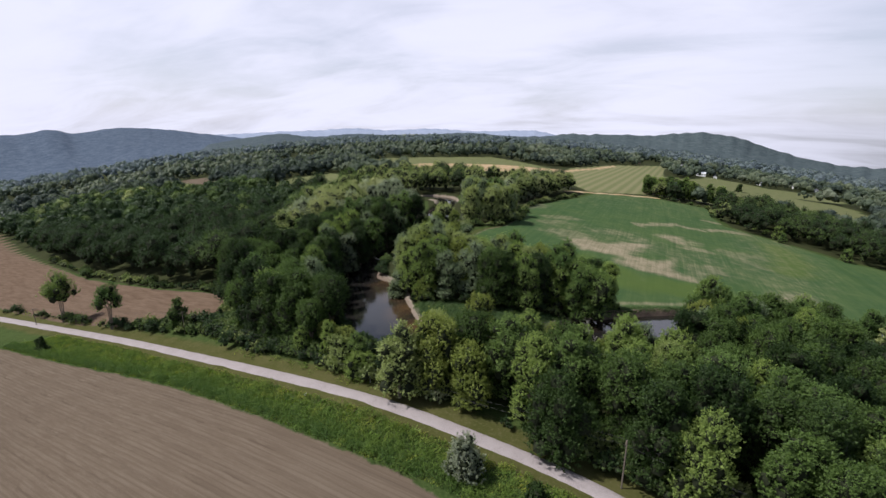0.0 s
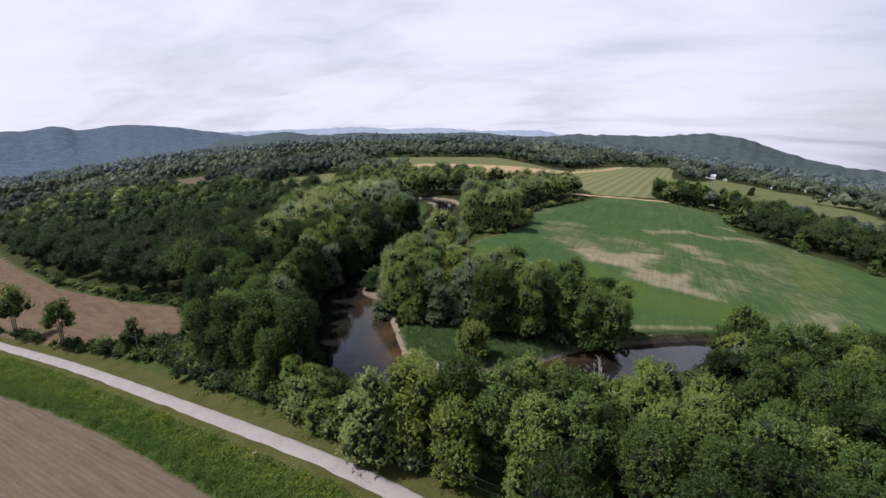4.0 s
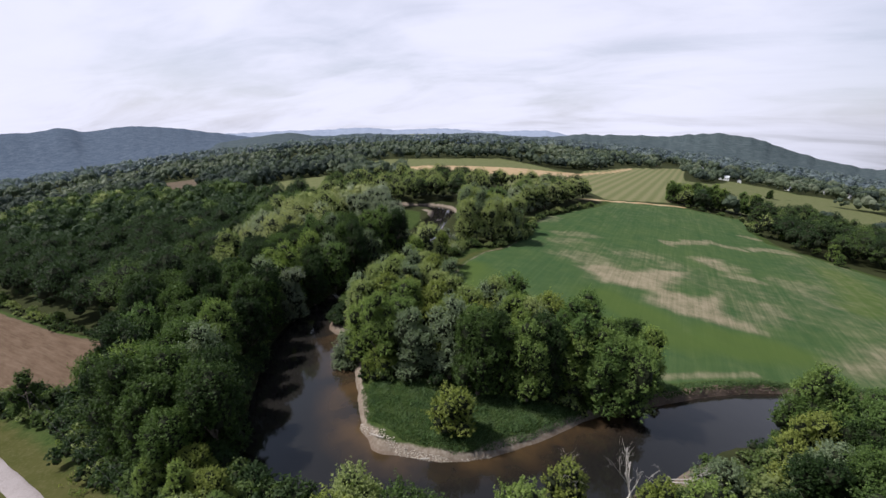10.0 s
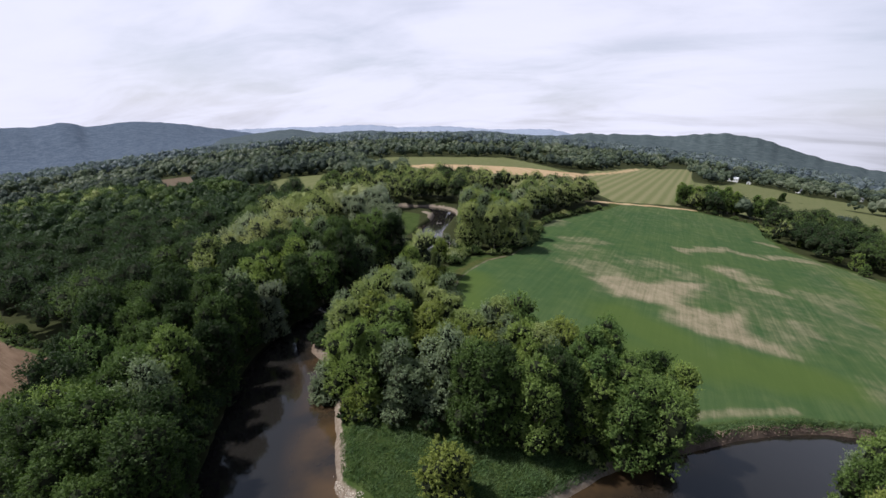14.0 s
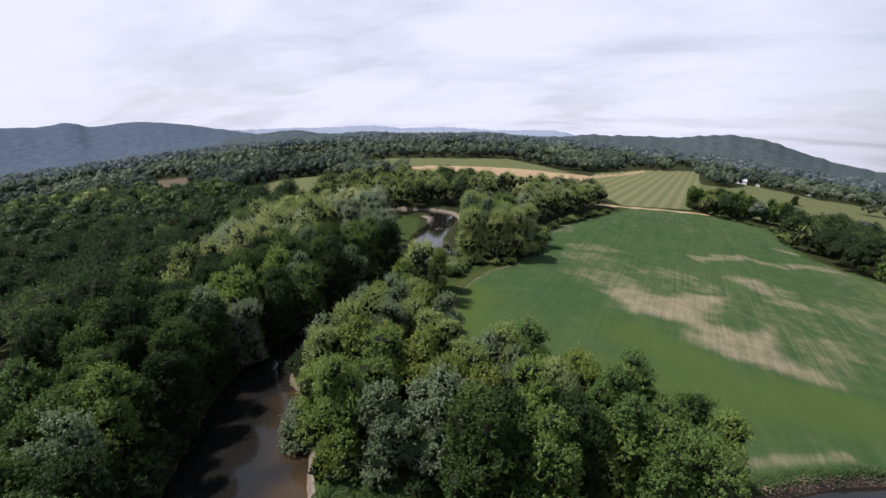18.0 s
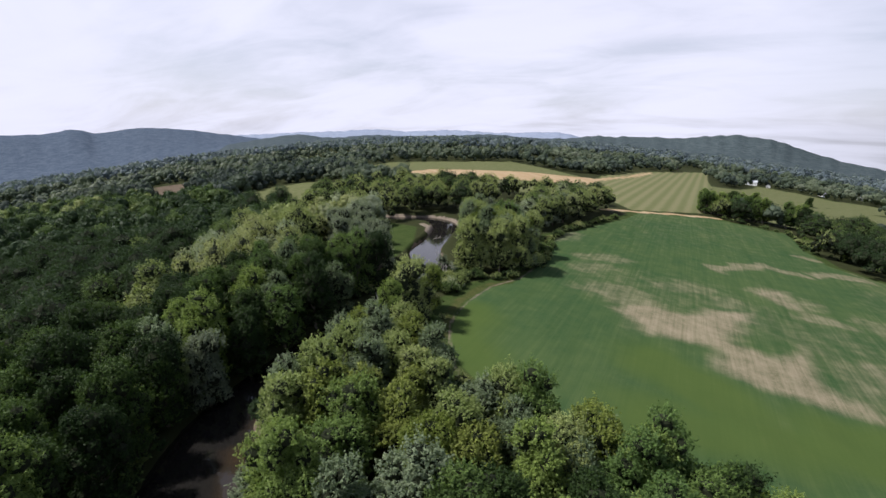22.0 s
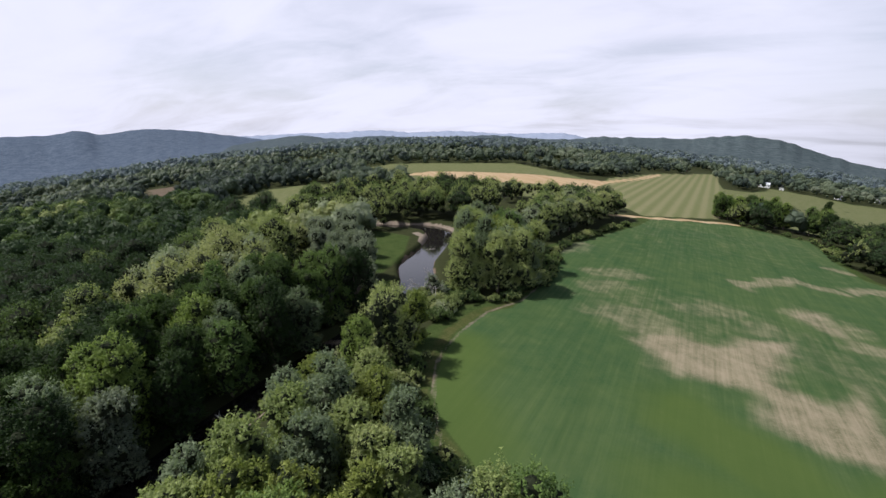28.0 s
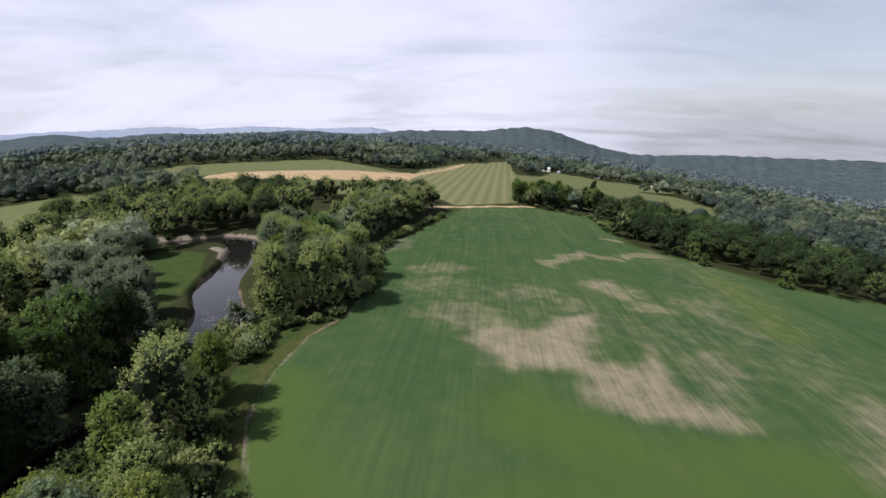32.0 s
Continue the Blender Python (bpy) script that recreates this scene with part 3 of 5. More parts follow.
def sprigs(rng, lobes, count, size, keep_out=None, bunch=16, low=-0.35):
    """Small three-cornered leaf sprigs in sprays that stand out from the skin of the lobes (x, y, z, radius, stretch), none inside the
    lobes keep_out. Returns corners and faces, and the lobe of each sprig."""
    lobes = np.asarray(lobes, float)
    chance = lobes[:, 3] ** 2 * lobes[:, 4]
    own = rng.choice(len(lobes), max(1, int(count / bunch)), p=chance / chance.sum())
    d = rng.normal(size=(len(own), 3))
    d /= np.linalg.norm(d, axis=1)[:, None]
    under = d[:, 2] < low
    d[under, 2] *= -1
    r, stretch = lobes[own, 3], lobes[own, 4]
    root = lobes[own, :3] + d * (r * rng.uniform(0.72, 1.02, len(own)))[:, None] * np.stack([np.ones(len(own)), np.ones(len(own)), stretch], 1)
    if keep_out is not None:
        ok = np.ones(len(own), bool)
        for lobe in np.asarray(keep_out, float):
            gap = (root - lobe[:3]) / np.array([1, 1, lobe[4]])
            ok &= np.linalg.norm(gap, axis=1) > lobe[3] * 0.68
        root, d, own, r = root[ok], d[ok], own[ok], r[ok]
    axis = d * 0.8 + np.array([0, 0, 0.55]) + rng.normal(size=d.shape) * 0.3
    axis /= np.linalg.norm(axis, axis=1)[:, None]
    long = np.minimum(1.3, 0.55 * r) * rng.uniform(0.5, 1.4, len(own)) * np.where(rng.uniform(0, 1, len(own)) < 0.12, 1.7, 1.0)
    pick = np.repeat(np.arange(len(own)), bunch)
    along_it = rng.uniform(0, 1, len(pick))
    side = rng.normal(size=(len(pick), 3))
    side /= np.linalg.norm(side, axis=1)[:, None]
    girth = long[pick] * 0.38 * (1.05 - along_it) ** 0.6 * np.sqrt(rng.uniform(0.1, 1, len(pick)))
    p = root[pick] + axis[pick] * (long[pick] * (along_it - 0.3))[:, None] + side * girth[:, None]
    n = side * 0.5 + d[pick] * 0.35 + rng.normal(size=p.shape) * 0.42 + np.array([0, 0, 0.42])
    n /= np.linalg.norm(n, axis=1)[:, None]
    t = axis[pick] + rng.normal(size=n.shape) * 0.55
    t -= n * (t * n).sum(1)[:, None]
    t /= np.linalg.norm(t, axis=1)[:, None] + 1e-9
    u = np.cross(n, t)
    s = size * rng.uniform(0.6, 1.45, len(p))
    t, u = t * s[:, None], u * (s * rng.uniform(0.45, 0.85, len(p)))[:, None]
    verts = np.stack([p + t * 1.4, p - t * 0.7 - u, p - t * 0.8 + u], 1).reshape(-1, 3)
    return verts, np.arange(len(verts)).reshape(-1, 3), own[pick]


def cores(lobes, share=0.66, level=1, rng=None):
    """The insides of the lobes; lumpy where rng is given."""
    v, f = ico(level)
    lobes = np.asarray(lobes, float)
    scale = np.stack([lobes[:, 3], lobes[:, 3], lobes[:, 3] * lobes[:, 4]], 1) * share
    knobs = 1.0 if rng is None else rng.uniform(0.78, 1.18, (len(lobes), len(v), 1))
    verts = (lobes[:, None, :3] + v[None] * scale[:, None] * knobs).reshape(-1, 3)
    faces = (f[None] + (np.arange(len(lobes)) * len(v))[:, None, None]).reshape(-1, 3)
    return verts, faces


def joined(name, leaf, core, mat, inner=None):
    """One mesh of leaf sprigs and the inside of the lobes, coloured dark as shade unless inner is given."""
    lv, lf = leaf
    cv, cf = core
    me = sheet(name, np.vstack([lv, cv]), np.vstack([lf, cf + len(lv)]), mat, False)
    me.materials.append(inner or CROWN_SHADE)
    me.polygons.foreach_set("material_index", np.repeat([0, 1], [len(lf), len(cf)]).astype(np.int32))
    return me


def crown_lobes(rng, h, r, bottom, count, point=0.0):
    """Lobes that fill an uneven crown from the height bottom to h."""
    out, mid = [], (h + bottom) / 2
    half = (h - bottom) / 2
    for i in range(count):
        v = rng.uniform(-0.75, 0.85)
        reach = r * math.sqrt(max(0.05, 1 - (0.9 * v) ** 2)) * (1 - point * (v + 1) / 2)
        a, q = rng.uniform(0, 6.283), rng.uniform(0.35, 0.78)
        size = r * rng.uniform(0.26, 0.44)
        out.append((math.cos(a) * reach * q, math.sin(a) * reach * q, mid + v * half * 0.84, size, rng.uniform(0.95, 1.55)))
    for i in range(4):
        a = 1.57 * i + rng.uniform(0, 1.2)
        out.append((math.cos(a) * r * 0.5, math.sin(a) * r * 0.5, bottom + r * rng.uniform(0.28, 0.5), r * rng.uniform(0.36, 0.48), 0.9))
    out.append((0, 0, mid, r * 0.55, min(1.6, half / r * 1.2)))
    out.append((rng.uniform(-1, 1) * r * 0.15, rng.uniform(-1, 1) * r * 0.15, h - r * 0.38, r * 0.4, 0.9))
    return out


def stem(bm, a, b, ra, rb, sides=7):
    """A tapered round length of wood from a to b."""
    a, b = Vector(a), Vector(b)
    turn = (b - a).to_track_quat("Z", "Y")
    rings = []
    for p, r in ((a, ra), (b, rb)):
        rings.append([bm.verts.new(p + turn @ Vector((math.cos(6.2832 * i / sides) * r, math.sin(6.2832 * i / sides) * r, 0))) for i in range(sides)])
    for i in range(sides):
        bm.faces.new((rings[0][i], rings[0][(i + 1) % sides], rings[1][(i + 1) % sides], rings[1][i]))
    bm.faces.new(rings[1])


def branches(bm, rng, base, way, length, radius, depth):
    """A limb that forks again and again."""
    base, way = Vector(base), Vector(way).normalized()
    tip = base + way * length
    stem(bm, base, tip, radius, radius * 0.6, 6 if depth > 1 else 4)
    if depth:
        for i in range(rng.integers(2, 4)):
            side = Vector(rng.normal(size=3)) * 0.55
            branches(bm, rng, base + way * length * rng.uniform(0.6, 1.0), way + side + Vector((0, 0, 0.12)), length * rng.uniform(0.5, 0.75), radius * 0.5, depth - 1)


def from_bm(name, bm, mat):
    me = bpy.data.meshes.new(name)
    bm.to_mesh(me)
    bm.free()
    me.materials.append(mat)
    return me


def make_tree(seed, h, r, bottom, leaf, count=28000, size=0.134, lobes=19, point=0.22, label="", name="tree", category="tree", lean=0.0, trunk=0.0):
    """A tree standing at the origin: trunk with limbs, and a crown of many small sprigs on uneven lobes."""
    rng = np.random.default_rng(seed)
    shape = crown_lobes(rng, h, r, bottom, lobes, point)
    thing = tagged(new(name), label, category)
    bm = bmesh.new()
    width = trunk or 0.018 * h + 0.05
    knee = Vector((lean * h * 0.3, 0, max(bottom * 0.9, h * 0.22)))
    stem(bm, (0, 0, -0.6), knee, width * 1.25, width * 0.8, 8)
    for lobe in shape[:7]:
        stem(bm, knee, Vector(lobe[:3]) * 0.9 + knee * 0.1, width * 0.55, width * 0.16, 5)
    part("trunk", from_bm("trunk", bm, BARK), thing)
    lv, lf, pick = sprigs(rng, shape, count, size, shape)
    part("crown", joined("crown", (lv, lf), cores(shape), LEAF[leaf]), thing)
    return thing


def plant(model, x, y, scale=1.0, turn=0.0, tall=1.0, sink=0.0):
    m = pose(x, y, height(x, y) - sink, 0, 0, turn)
    ob = copy_thing(model, m)
    ob.scale = (scale, scale, scale * tall)
    return ob


def models(kinds, **common):
    return [make_tree(**{**common, **k}) for k in kinds]


GREEN = models([dict(seed=1, h=18.5, r=5.2, bottom=1.0), dict(seed=2, h=19.5, r=4.8, bottom=1.3), dict(seed=3, h=17, r=5.6, bottom=0.8)], leaf="green", label="tall broadleaf tree in full green summer leaf")
DARK = models([dict(seed=4, h=18, r=5.2, bottom=0.9), dict(seed=5, h=17, r=5.4, bottom=0.8)], leaf="dark", label="dense dark green maple with a rounded crown")
SILVER = models([dict(seed=6, h=18.5, r=5.0, bottom=1.2), dict(seed=7, h=17.5, r=5.3, bottom=1.0)], leaf="silver", label="silver-grey leaved tree beside the river")
YELLOW = models([dict(seed=8, h=17, r=4.9, bottom=1.0), dict(seed=9, h=16, r=5.2, bottom=0.9)], leaf="yellow", label="yellow-green broadleaf tree in summer leaf")
PALE = models([dict(seed=10, h=17.5, r=5.2, bottom=1.0), dict(seed=11, h=16, r=5.5, bottom=0.8)], leaf="pale", label="pale green tree with soft feathery foliage")
BROWNED = models([dict(seed=12, h=15, r=4.6, bottom=1.0, count=9000)], leaf="brown", label="olive-brown tree among darker green ones")
BUSH = models([dict(seed=13, h=5.5, r=2.9, bottom=0.1, count=3600, size=0.14, lobes=8), dict(seed=14, h=4.2, r=2.6, bottom=0.1, count=3200, size=0.14, lobes=7)], leaf="green", name="bush", category="bush", label="leafy green bush at the field edge")
WILLOW = models([dict(seed=15, h=18, r=5.4, bottom=0.9), dict(seed=16, h=17, r=5.0, bottom=0.9)], leaf="willow", label="silvery grey willow tree on the river bank")
ALL = {"w": WILLOW, "g": GREEN, "d": DARK, "s": SILVER, "y": YELLOW, "p": PALE, "b": BROWNED, "u": BUSH}


def grow(spots, rng, group):
    """spots: x, y, kind, height over the model's own (1 is as built)."""
    for x, y, kind, size in spots:
        own = ALL[kind][int(rng.integers(len(ALL[kind])))]
        tagged(plant(own, x, y, size, rng.uniform(0, 360), rng.uniform(0.92, 1.08), 0.2), group=group)


def scatter(rng, ring, gap, clear_river=2.0, clear_road=5.0, keep=None, jitter=0.32):
    """Places about gap metres apart in a ring of corners, clear of water and lane."""
    ring = np.array(ring, float)
    lo, hi = ring.min(0), ring.max(0)
    pts = []
    for j, y in enumerate(np.arange(lo[1], hi[1] + gap, gap * 0.866)):
        for x in np.arange(lo[0], hi[0] + gap, gap):
            pts.append((x + gap * 0.5 * (j % 2), y))
    pts = np.array(pts) + rng.uniform(-jitter, jitter, (len(pts), 2)) * gap
    x, y = pts[:, 0], pts[:, 1]
    ok = inside(x, y, ring) > 0
    pts, x, y = pts[ok], x[ok], y[ok]
    near, half, side = far_from(x, y, RIVER)
    ok = (near > half + clear_river) & (far_from(x, y, ROAD)[0] > clear_road)
    for field in (CROP, BROWN_FIELD, PLOUGHED, HAY, STUBBLE, *MEADOWS):
        ok &= inside(x, y, field) < -0.4
    pts = pts[ok]
    if keep is not None:
        pts = pts[keep(pts[:, 0], pts[:, 1])]
    return pts


def mixed(rng, pts, kinds, lo=0.85, hi=1.12):
    names = list(kinds)
    return [(x, y, names[int(rng.integers(len(names)))], rng.uniform(lo, hi)) for x, y in pts]


rng = np.random.default_rng(77)
# the wooded point inside the river's bend: a front row by place, then the rest
ISLAND_WOOD = [(-12, 130), (-3, 126), (7, 122), (19, 122), (30, 123), (41, 124), (54, 134), (46, 138), (31, 145), (16, 154), (5, 167), (1, 176), (-10, 177), (-15, 170), (-14, 150)]
island = scatter(rng, ISLAND_WOOD, 7.5, 0.5)
spots = []
for x, y in island:
    kind = "ppyps"[int(rng.integers(5))] if y > 146 else "ygyps"[int(rng.integers(5))]
    if y < 136 and x > 12:
        kind = "gdgg"[int(rng.integers(4))]
    spots.append((x, y, kind, rng.uniform(0.84, 1.0) if y < 150 else rng.uniform(0.82, 0.95)))
spots += [(24, 146, "g", 0.95), (31, 141, "y", 0.98), (38, 137, "g", 0.98), (44, 134, "d", 0.95), (34, 134, "g", 0.95), (27, 138, "p", 0.95), (40, 130, "g", 0.95), (33, 127, "g", 0.9), (38, 125.5, "g", 0.85), (49, 131, "g", 0.82), (27.5, 126, "d", 0.82), (13, 126, "g", 0.85)]
grow(spots, rng, "trees on the point inside the river bend")
grow([(-2, 79, "d", 0.82), (5, 73.5, "y", 0.85), (8, 80, "y", 0.86), (14, 75, "d", 0.9), (2, 84, "y", 0.66), (-8, 82, "d", 0.62), (22, 69, "g", 0.95), (17, 82, "p", 0.72), (29, 64, "d", 0.98), (34, 78, "b", 0.85), (64, 106, "y", 0.95), (70, 112, "g", 1.02), (78, 108, "s", 1.0), (86, 113, "d", 1.0), (60, 96, "s", 0.9), (68, 98, "y", 0.95), (95, 117, "y", 0.95)], rng, "trees of the wood beside the lane")
# wood between the lane and the near bank
NEAR_BANK = [(-11, 74), (0, 74), (10, 66), (22, 60), (30, 52), (52, 34), (90, 10), (150, 40), (160, 122), (120, 118), (84, 113), (58, 97), (40, 88), (24, 84), (10, 84), (-2, 86), (-9, 83)]
near_bank = scatter(rng, NEAR_BANK, 7.9, 0.0, 6.5)
near_bank = near_bank[(near_bank[:, 0] < 96) & (near_bank[:, 1] > 34)]
low, high = near_bank[:, 0] < 46, near_bank[:, 0] >= 46
shady = low & (near_bank[:, 1] < 73)
low &= ~shady
grow(mixed(rng, near_bank[shady], "dgdd", 0.8, 1.0) + mixed(rng, near_bank[low], "gygpydgyg", 0.76, 0.98) + mixed(rng, near_bank[high], "dddgdddd", 0.84, 1.06), rng, "trees of the wood beside the lane")
# wood on the far side of the river, nearest part
LEFT_WOOD = [(-61, 126), (-50, 113), (-38, 104), (-30, 98), (-25, 100), (-31, 122), (-36, 141), (-37, 160), (-31, 182), (-19, 206), (-11, 226), (-44, 226), (-64, 205), (-72, 180), (-80, 160)]
left_wood = scatter(rng, LEFT_WOOD, 8.4, 1.0, 7.0)
inner_side = left_wood[:, 0] > -46
grow([(-48, 111, "d", 0.95), (-42, 106.5, "d", 1.0), (-36, 104, "d", 0.95), (-31, 100, "d", 0.8), (-29, 106, "d", 0.9), (-55, 118, "d", 0.9), (-38, 111, "d", 1.05), (-46, 118, "d", 1.0), (-76, 170, "d", 0.95), (-82, 166, "d", 0.85), (-70, 160, "d", 0.95), (-64, 150, "d", 0.85), (-27, 99, "y", 0.5), (-32.5, 96.5, "g", 0.42), (-21.5, 93, "y", 0.55), (-18, 88, "g", 0.5), (-25, 92.5, "g", 0.5)], rng, "trees of the riverside wood")
# many dark kinds: dark trees, and also the lens's dim left edge put in
grow(mixed(rng, left_wood[~inner_side], "ddddgdd", 0.80, 1.12) + mixed(rng, left_wood[inner_side & (left_wood[:, 1] < 168)], "ddsdggdd", 0.80, 1.1) + mixed(rng, left_wood[inner_side & (left_wood[:, 1] >= 168)], "gdsddgdd", 0.85, 1.1), rng, "trees of the riverside wood")
# trees that lean over the narrow water
overhang = [(-39.5, 147), (-40, 158), (-36, 165), (-33, 176), (-29.5, 187), (-25, 197), (-21, 205), (-14, 226)]
grow([(x, y, "ddwdgdsd"[i % 8], rng.uniform(0.88, 1.08)) for i, (x, y) in enumerate(overhang)], rng, "trees leaning over the narrow water")
# clump and tree line along the far bend
CLUMP = [(15, 240), (25, 240), (39, 255), (42, 268), (38, 284), (44, 304), (54, 318), (104, 384), (120, 412), (108, 418), (82, 392), (38, 335), (19, 318), (14, 292), (15, 262)]
clump = scatter(rng, CLUMP, 7.6, -1.0)
front = clump[:, 1] < 300
rounded = clump[:, 1] < 274
grow(mixed(rng, clump[front & rounded], "psypgpsy", 1.08, 1.26) + mixed(rng, clump[front & ~rounded], "swgsyw", 0.95, 1.12), rng, "trees between river and crop field")
grow([(4.5, 206, "y", 0.8), (-3.0, 184, "g", 0.8)], rng, "trees at the field corner")
grow([(-17, 244, "w", 0.95), (-18, 253, "w", 1.0), (-22, 256, "w", 1.0), (-27, 268, "w", 1.1), (-30, 281, "w", 1.1), (-35, 294, "w", 1.05), (-25, 245, "w", 1.0), (-37, 273, "w", 1.08), (-34, 258, "w", 1.05), (-21, 236, "w", 0.95), (-44, 285, "w", 1.0), (62, 338, "w", 1.0), (54, 328, "w", 1.05), (70, 350, "w", 0.95)], rng, "silvery trees on the upstream bank")
# tree row and wood edge beyond the crop
ROW = [(230, 395), (229, 363), (234, 334), (231, 303), (245, 294), (243, 255), (275, 245), (310, 270), (322, 330), (330, 400), (318, 446), (284, 428), (257, 418)]
row = scatter(rng, ROW, 9.5)
front_row = np.vstack([np.linspace((204, 460), (243, 446), 9), np.linspace((206, 468), (246, 452), 7), [(256, 438), (262, 430), (268, 440)]]) + rng.uniform(-1.5, 1.5, (19, 2))
grow(mixed(rng, front_row, "ggdg", 0.98, 1.15) + [(227, 303, "u", 1.5), (229, 318, "u", 0.9), (223, 293, "u", 1.1), (240, 262, "u", 1.3), (226, 345, "u", 0.9), (227, 376, "u", 1.2), (231, 330, "u", 1.2)], rng, "trees of the row beyond the crop field")



def stand_of(name, rng, pts, tops, mat, count, size, lobes=5, wide=0.36, label="", category="woodland", tone=None, core_share=0.66, lumpy=0, bunch=0):
    """Many trees as one piece of woodland. Lumpy ones carry their leaves on knobbly masses, with loose sprigs over them."""
    n = len(pts)
    ground_z = land(pts[:, 0], pts[:, 1])
    all_lobes, tones = [], []
    for i in range(n):
        h = tops[i]
        r = h * wide * rng.uniform(0.72, 1.34)
        t = tone[i] if tone is not None else rng.random()
        for k in range(lobes):
            inner = k == lobes - 1
            a, q = 2.4 * k + rng.uniform(-0.5, 0.5), 0 if inner else rng.uniform(0.42, 0.78)
            drop = 0.46 * q * q + (0 if inner else rng.uniform(0, 0.10)) + 0.24 * (k % 3 == 0) * (not inner)
            bulk = r * (0.58 if inner else rng.uniform(0.27, 0.42))
            all_lobes.append((pts[i, 0] + math.cos(a) * r * q, pts[i, 1] + math.sin(a) * r * q, ground_z[i] + max(h * (0.80 - drop) - (0.2 * r if inner else 0), 0.25 * r), bulk, rng.uniform(0.85, 1.25)))
            tones.append(t)
    all_lobes, tones = np.array(all_lobes), np.array(tones)
    lv, lf, pick = sprigs(rng, all_lobes, n * count, size, None, bunch or (4 if lumpy else 7), -0.1)
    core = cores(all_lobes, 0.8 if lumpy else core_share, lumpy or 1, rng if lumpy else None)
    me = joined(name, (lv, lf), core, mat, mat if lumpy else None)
    paint(me, "tone", np.concatenate([np.repeat(tones[pick], 3), np.repeat(tones, len(core[0]) // len(tones))]))
    return tagged(new(name, me), label, category, kind="stuff")


def sward(name, rng, pts, tall, wide, mat, label):
    """Long grass: blades that stand and lean, combed into drifts by the wind."""
    n = len(pts)
    foot = np.column_stack([pts, land(pts[:, 0], pts[:, 1]) - 0.03])
    drift = waves(pts[:, 0], pts[:, 1], 5, 61)
    h = tall * rng.uniform(0.5, 1.25, n) * (0.85 + 0.35 * drift)
    a = rng.uniform(0, 6.283, n)
    side = np.column_stack([np.cos(a), np.sin(a), np.zeros(n)]) * (wide * rng.uniform(0.6, 1.5, n))[:, None]
    lean = np.column_stack([0.5 + 0.3 * drift + rng.normal(0, 0.45, n), rng.normal(0, 0.45, n), np.ones(n)]) * h[:, None]
    verts = np.stack([foot - side, foot + side, foot + lean], 1).reshape(-1, 3)
    me = sheet(name, verts, np.arange(len(verts)).reshape(-1, 3), mat, False)
    paint(me, "tone", np.repeat(np.clip(0.45 + 0.5 * waves(pts[:, 0], pts[:, 1], 8, 62) + rng.normal(0, 0.12, n), 0, 1), 3))
    return tagged(new(name, me), label, "grass", kind="stuff")


# the wood across the river, behind its nearest trees
def not_near(x, y):
    silvery = np.hypot(x + 29, (y - 264) * 0.45) < 16
    return (inside(x, y, LEFT_WOOD) < -3) & ~silvery


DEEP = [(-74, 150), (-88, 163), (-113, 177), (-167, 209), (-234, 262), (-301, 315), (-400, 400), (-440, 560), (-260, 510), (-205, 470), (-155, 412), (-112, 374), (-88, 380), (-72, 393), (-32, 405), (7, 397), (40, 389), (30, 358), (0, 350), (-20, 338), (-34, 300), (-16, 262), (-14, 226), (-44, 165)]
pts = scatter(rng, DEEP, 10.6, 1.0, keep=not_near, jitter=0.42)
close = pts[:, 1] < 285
# tones sink towards the left, partly painting in the lens's edge falloff
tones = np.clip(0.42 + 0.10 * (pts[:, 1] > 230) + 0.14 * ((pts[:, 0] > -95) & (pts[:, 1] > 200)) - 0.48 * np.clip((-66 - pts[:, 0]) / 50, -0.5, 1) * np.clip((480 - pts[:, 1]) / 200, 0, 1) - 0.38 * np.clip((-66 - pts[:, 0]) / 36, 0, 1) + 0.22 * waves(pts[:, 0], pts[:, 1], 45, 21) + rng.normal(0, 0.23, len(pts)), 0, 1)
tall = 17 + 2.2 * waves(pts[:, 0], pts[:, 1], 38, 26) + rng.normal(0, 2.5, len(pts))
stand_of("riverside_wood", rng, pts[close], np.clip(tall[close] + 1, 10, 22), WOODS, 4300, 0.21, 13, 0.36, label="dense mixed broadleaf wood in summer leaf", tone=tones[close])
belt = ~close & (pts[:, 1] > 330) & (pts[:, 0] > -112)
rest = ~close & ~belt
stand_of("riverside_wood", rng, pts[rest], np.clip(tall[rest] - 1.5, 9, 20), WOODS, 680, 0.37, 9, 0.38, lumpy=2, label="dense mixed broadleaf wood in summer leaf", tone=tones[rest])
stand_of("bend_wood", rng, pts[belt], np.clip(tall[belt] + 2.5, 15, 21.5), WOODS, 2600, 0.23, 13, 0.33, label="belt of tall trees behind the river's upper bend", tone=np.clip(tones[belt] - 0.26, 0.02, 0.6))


back = clump[~front]
stand_of("bank_wood", rng, back, rng.uniform(16, 22, len(back)), WOODS, 2200, 0.25, 11, 0.29, label="line of tall green trees between river and crop", tone=np.clip(rng.normal(0.55, 0.22, len(back)), 0, 1))
stand_of("field_edge_wood", rng, row, np.clip(rng.normal(15.5, 2.2, len(row)), 10, 20), WOODS, 1500, 0.26, 11, 0.34, label="dark belt of mixed trees beyond the crop", tone=np.clip(rng.normal(0.12, 0.12, len(row)), 0, 0.36))

EAST = [(96, 60), (150, 75), (230, 115), (330, 140), (330, 155), (230, 138), (160, 132), (120, 120), (97, 114)]
pts = scatter(rng, EAST, 8.4, 1.0)
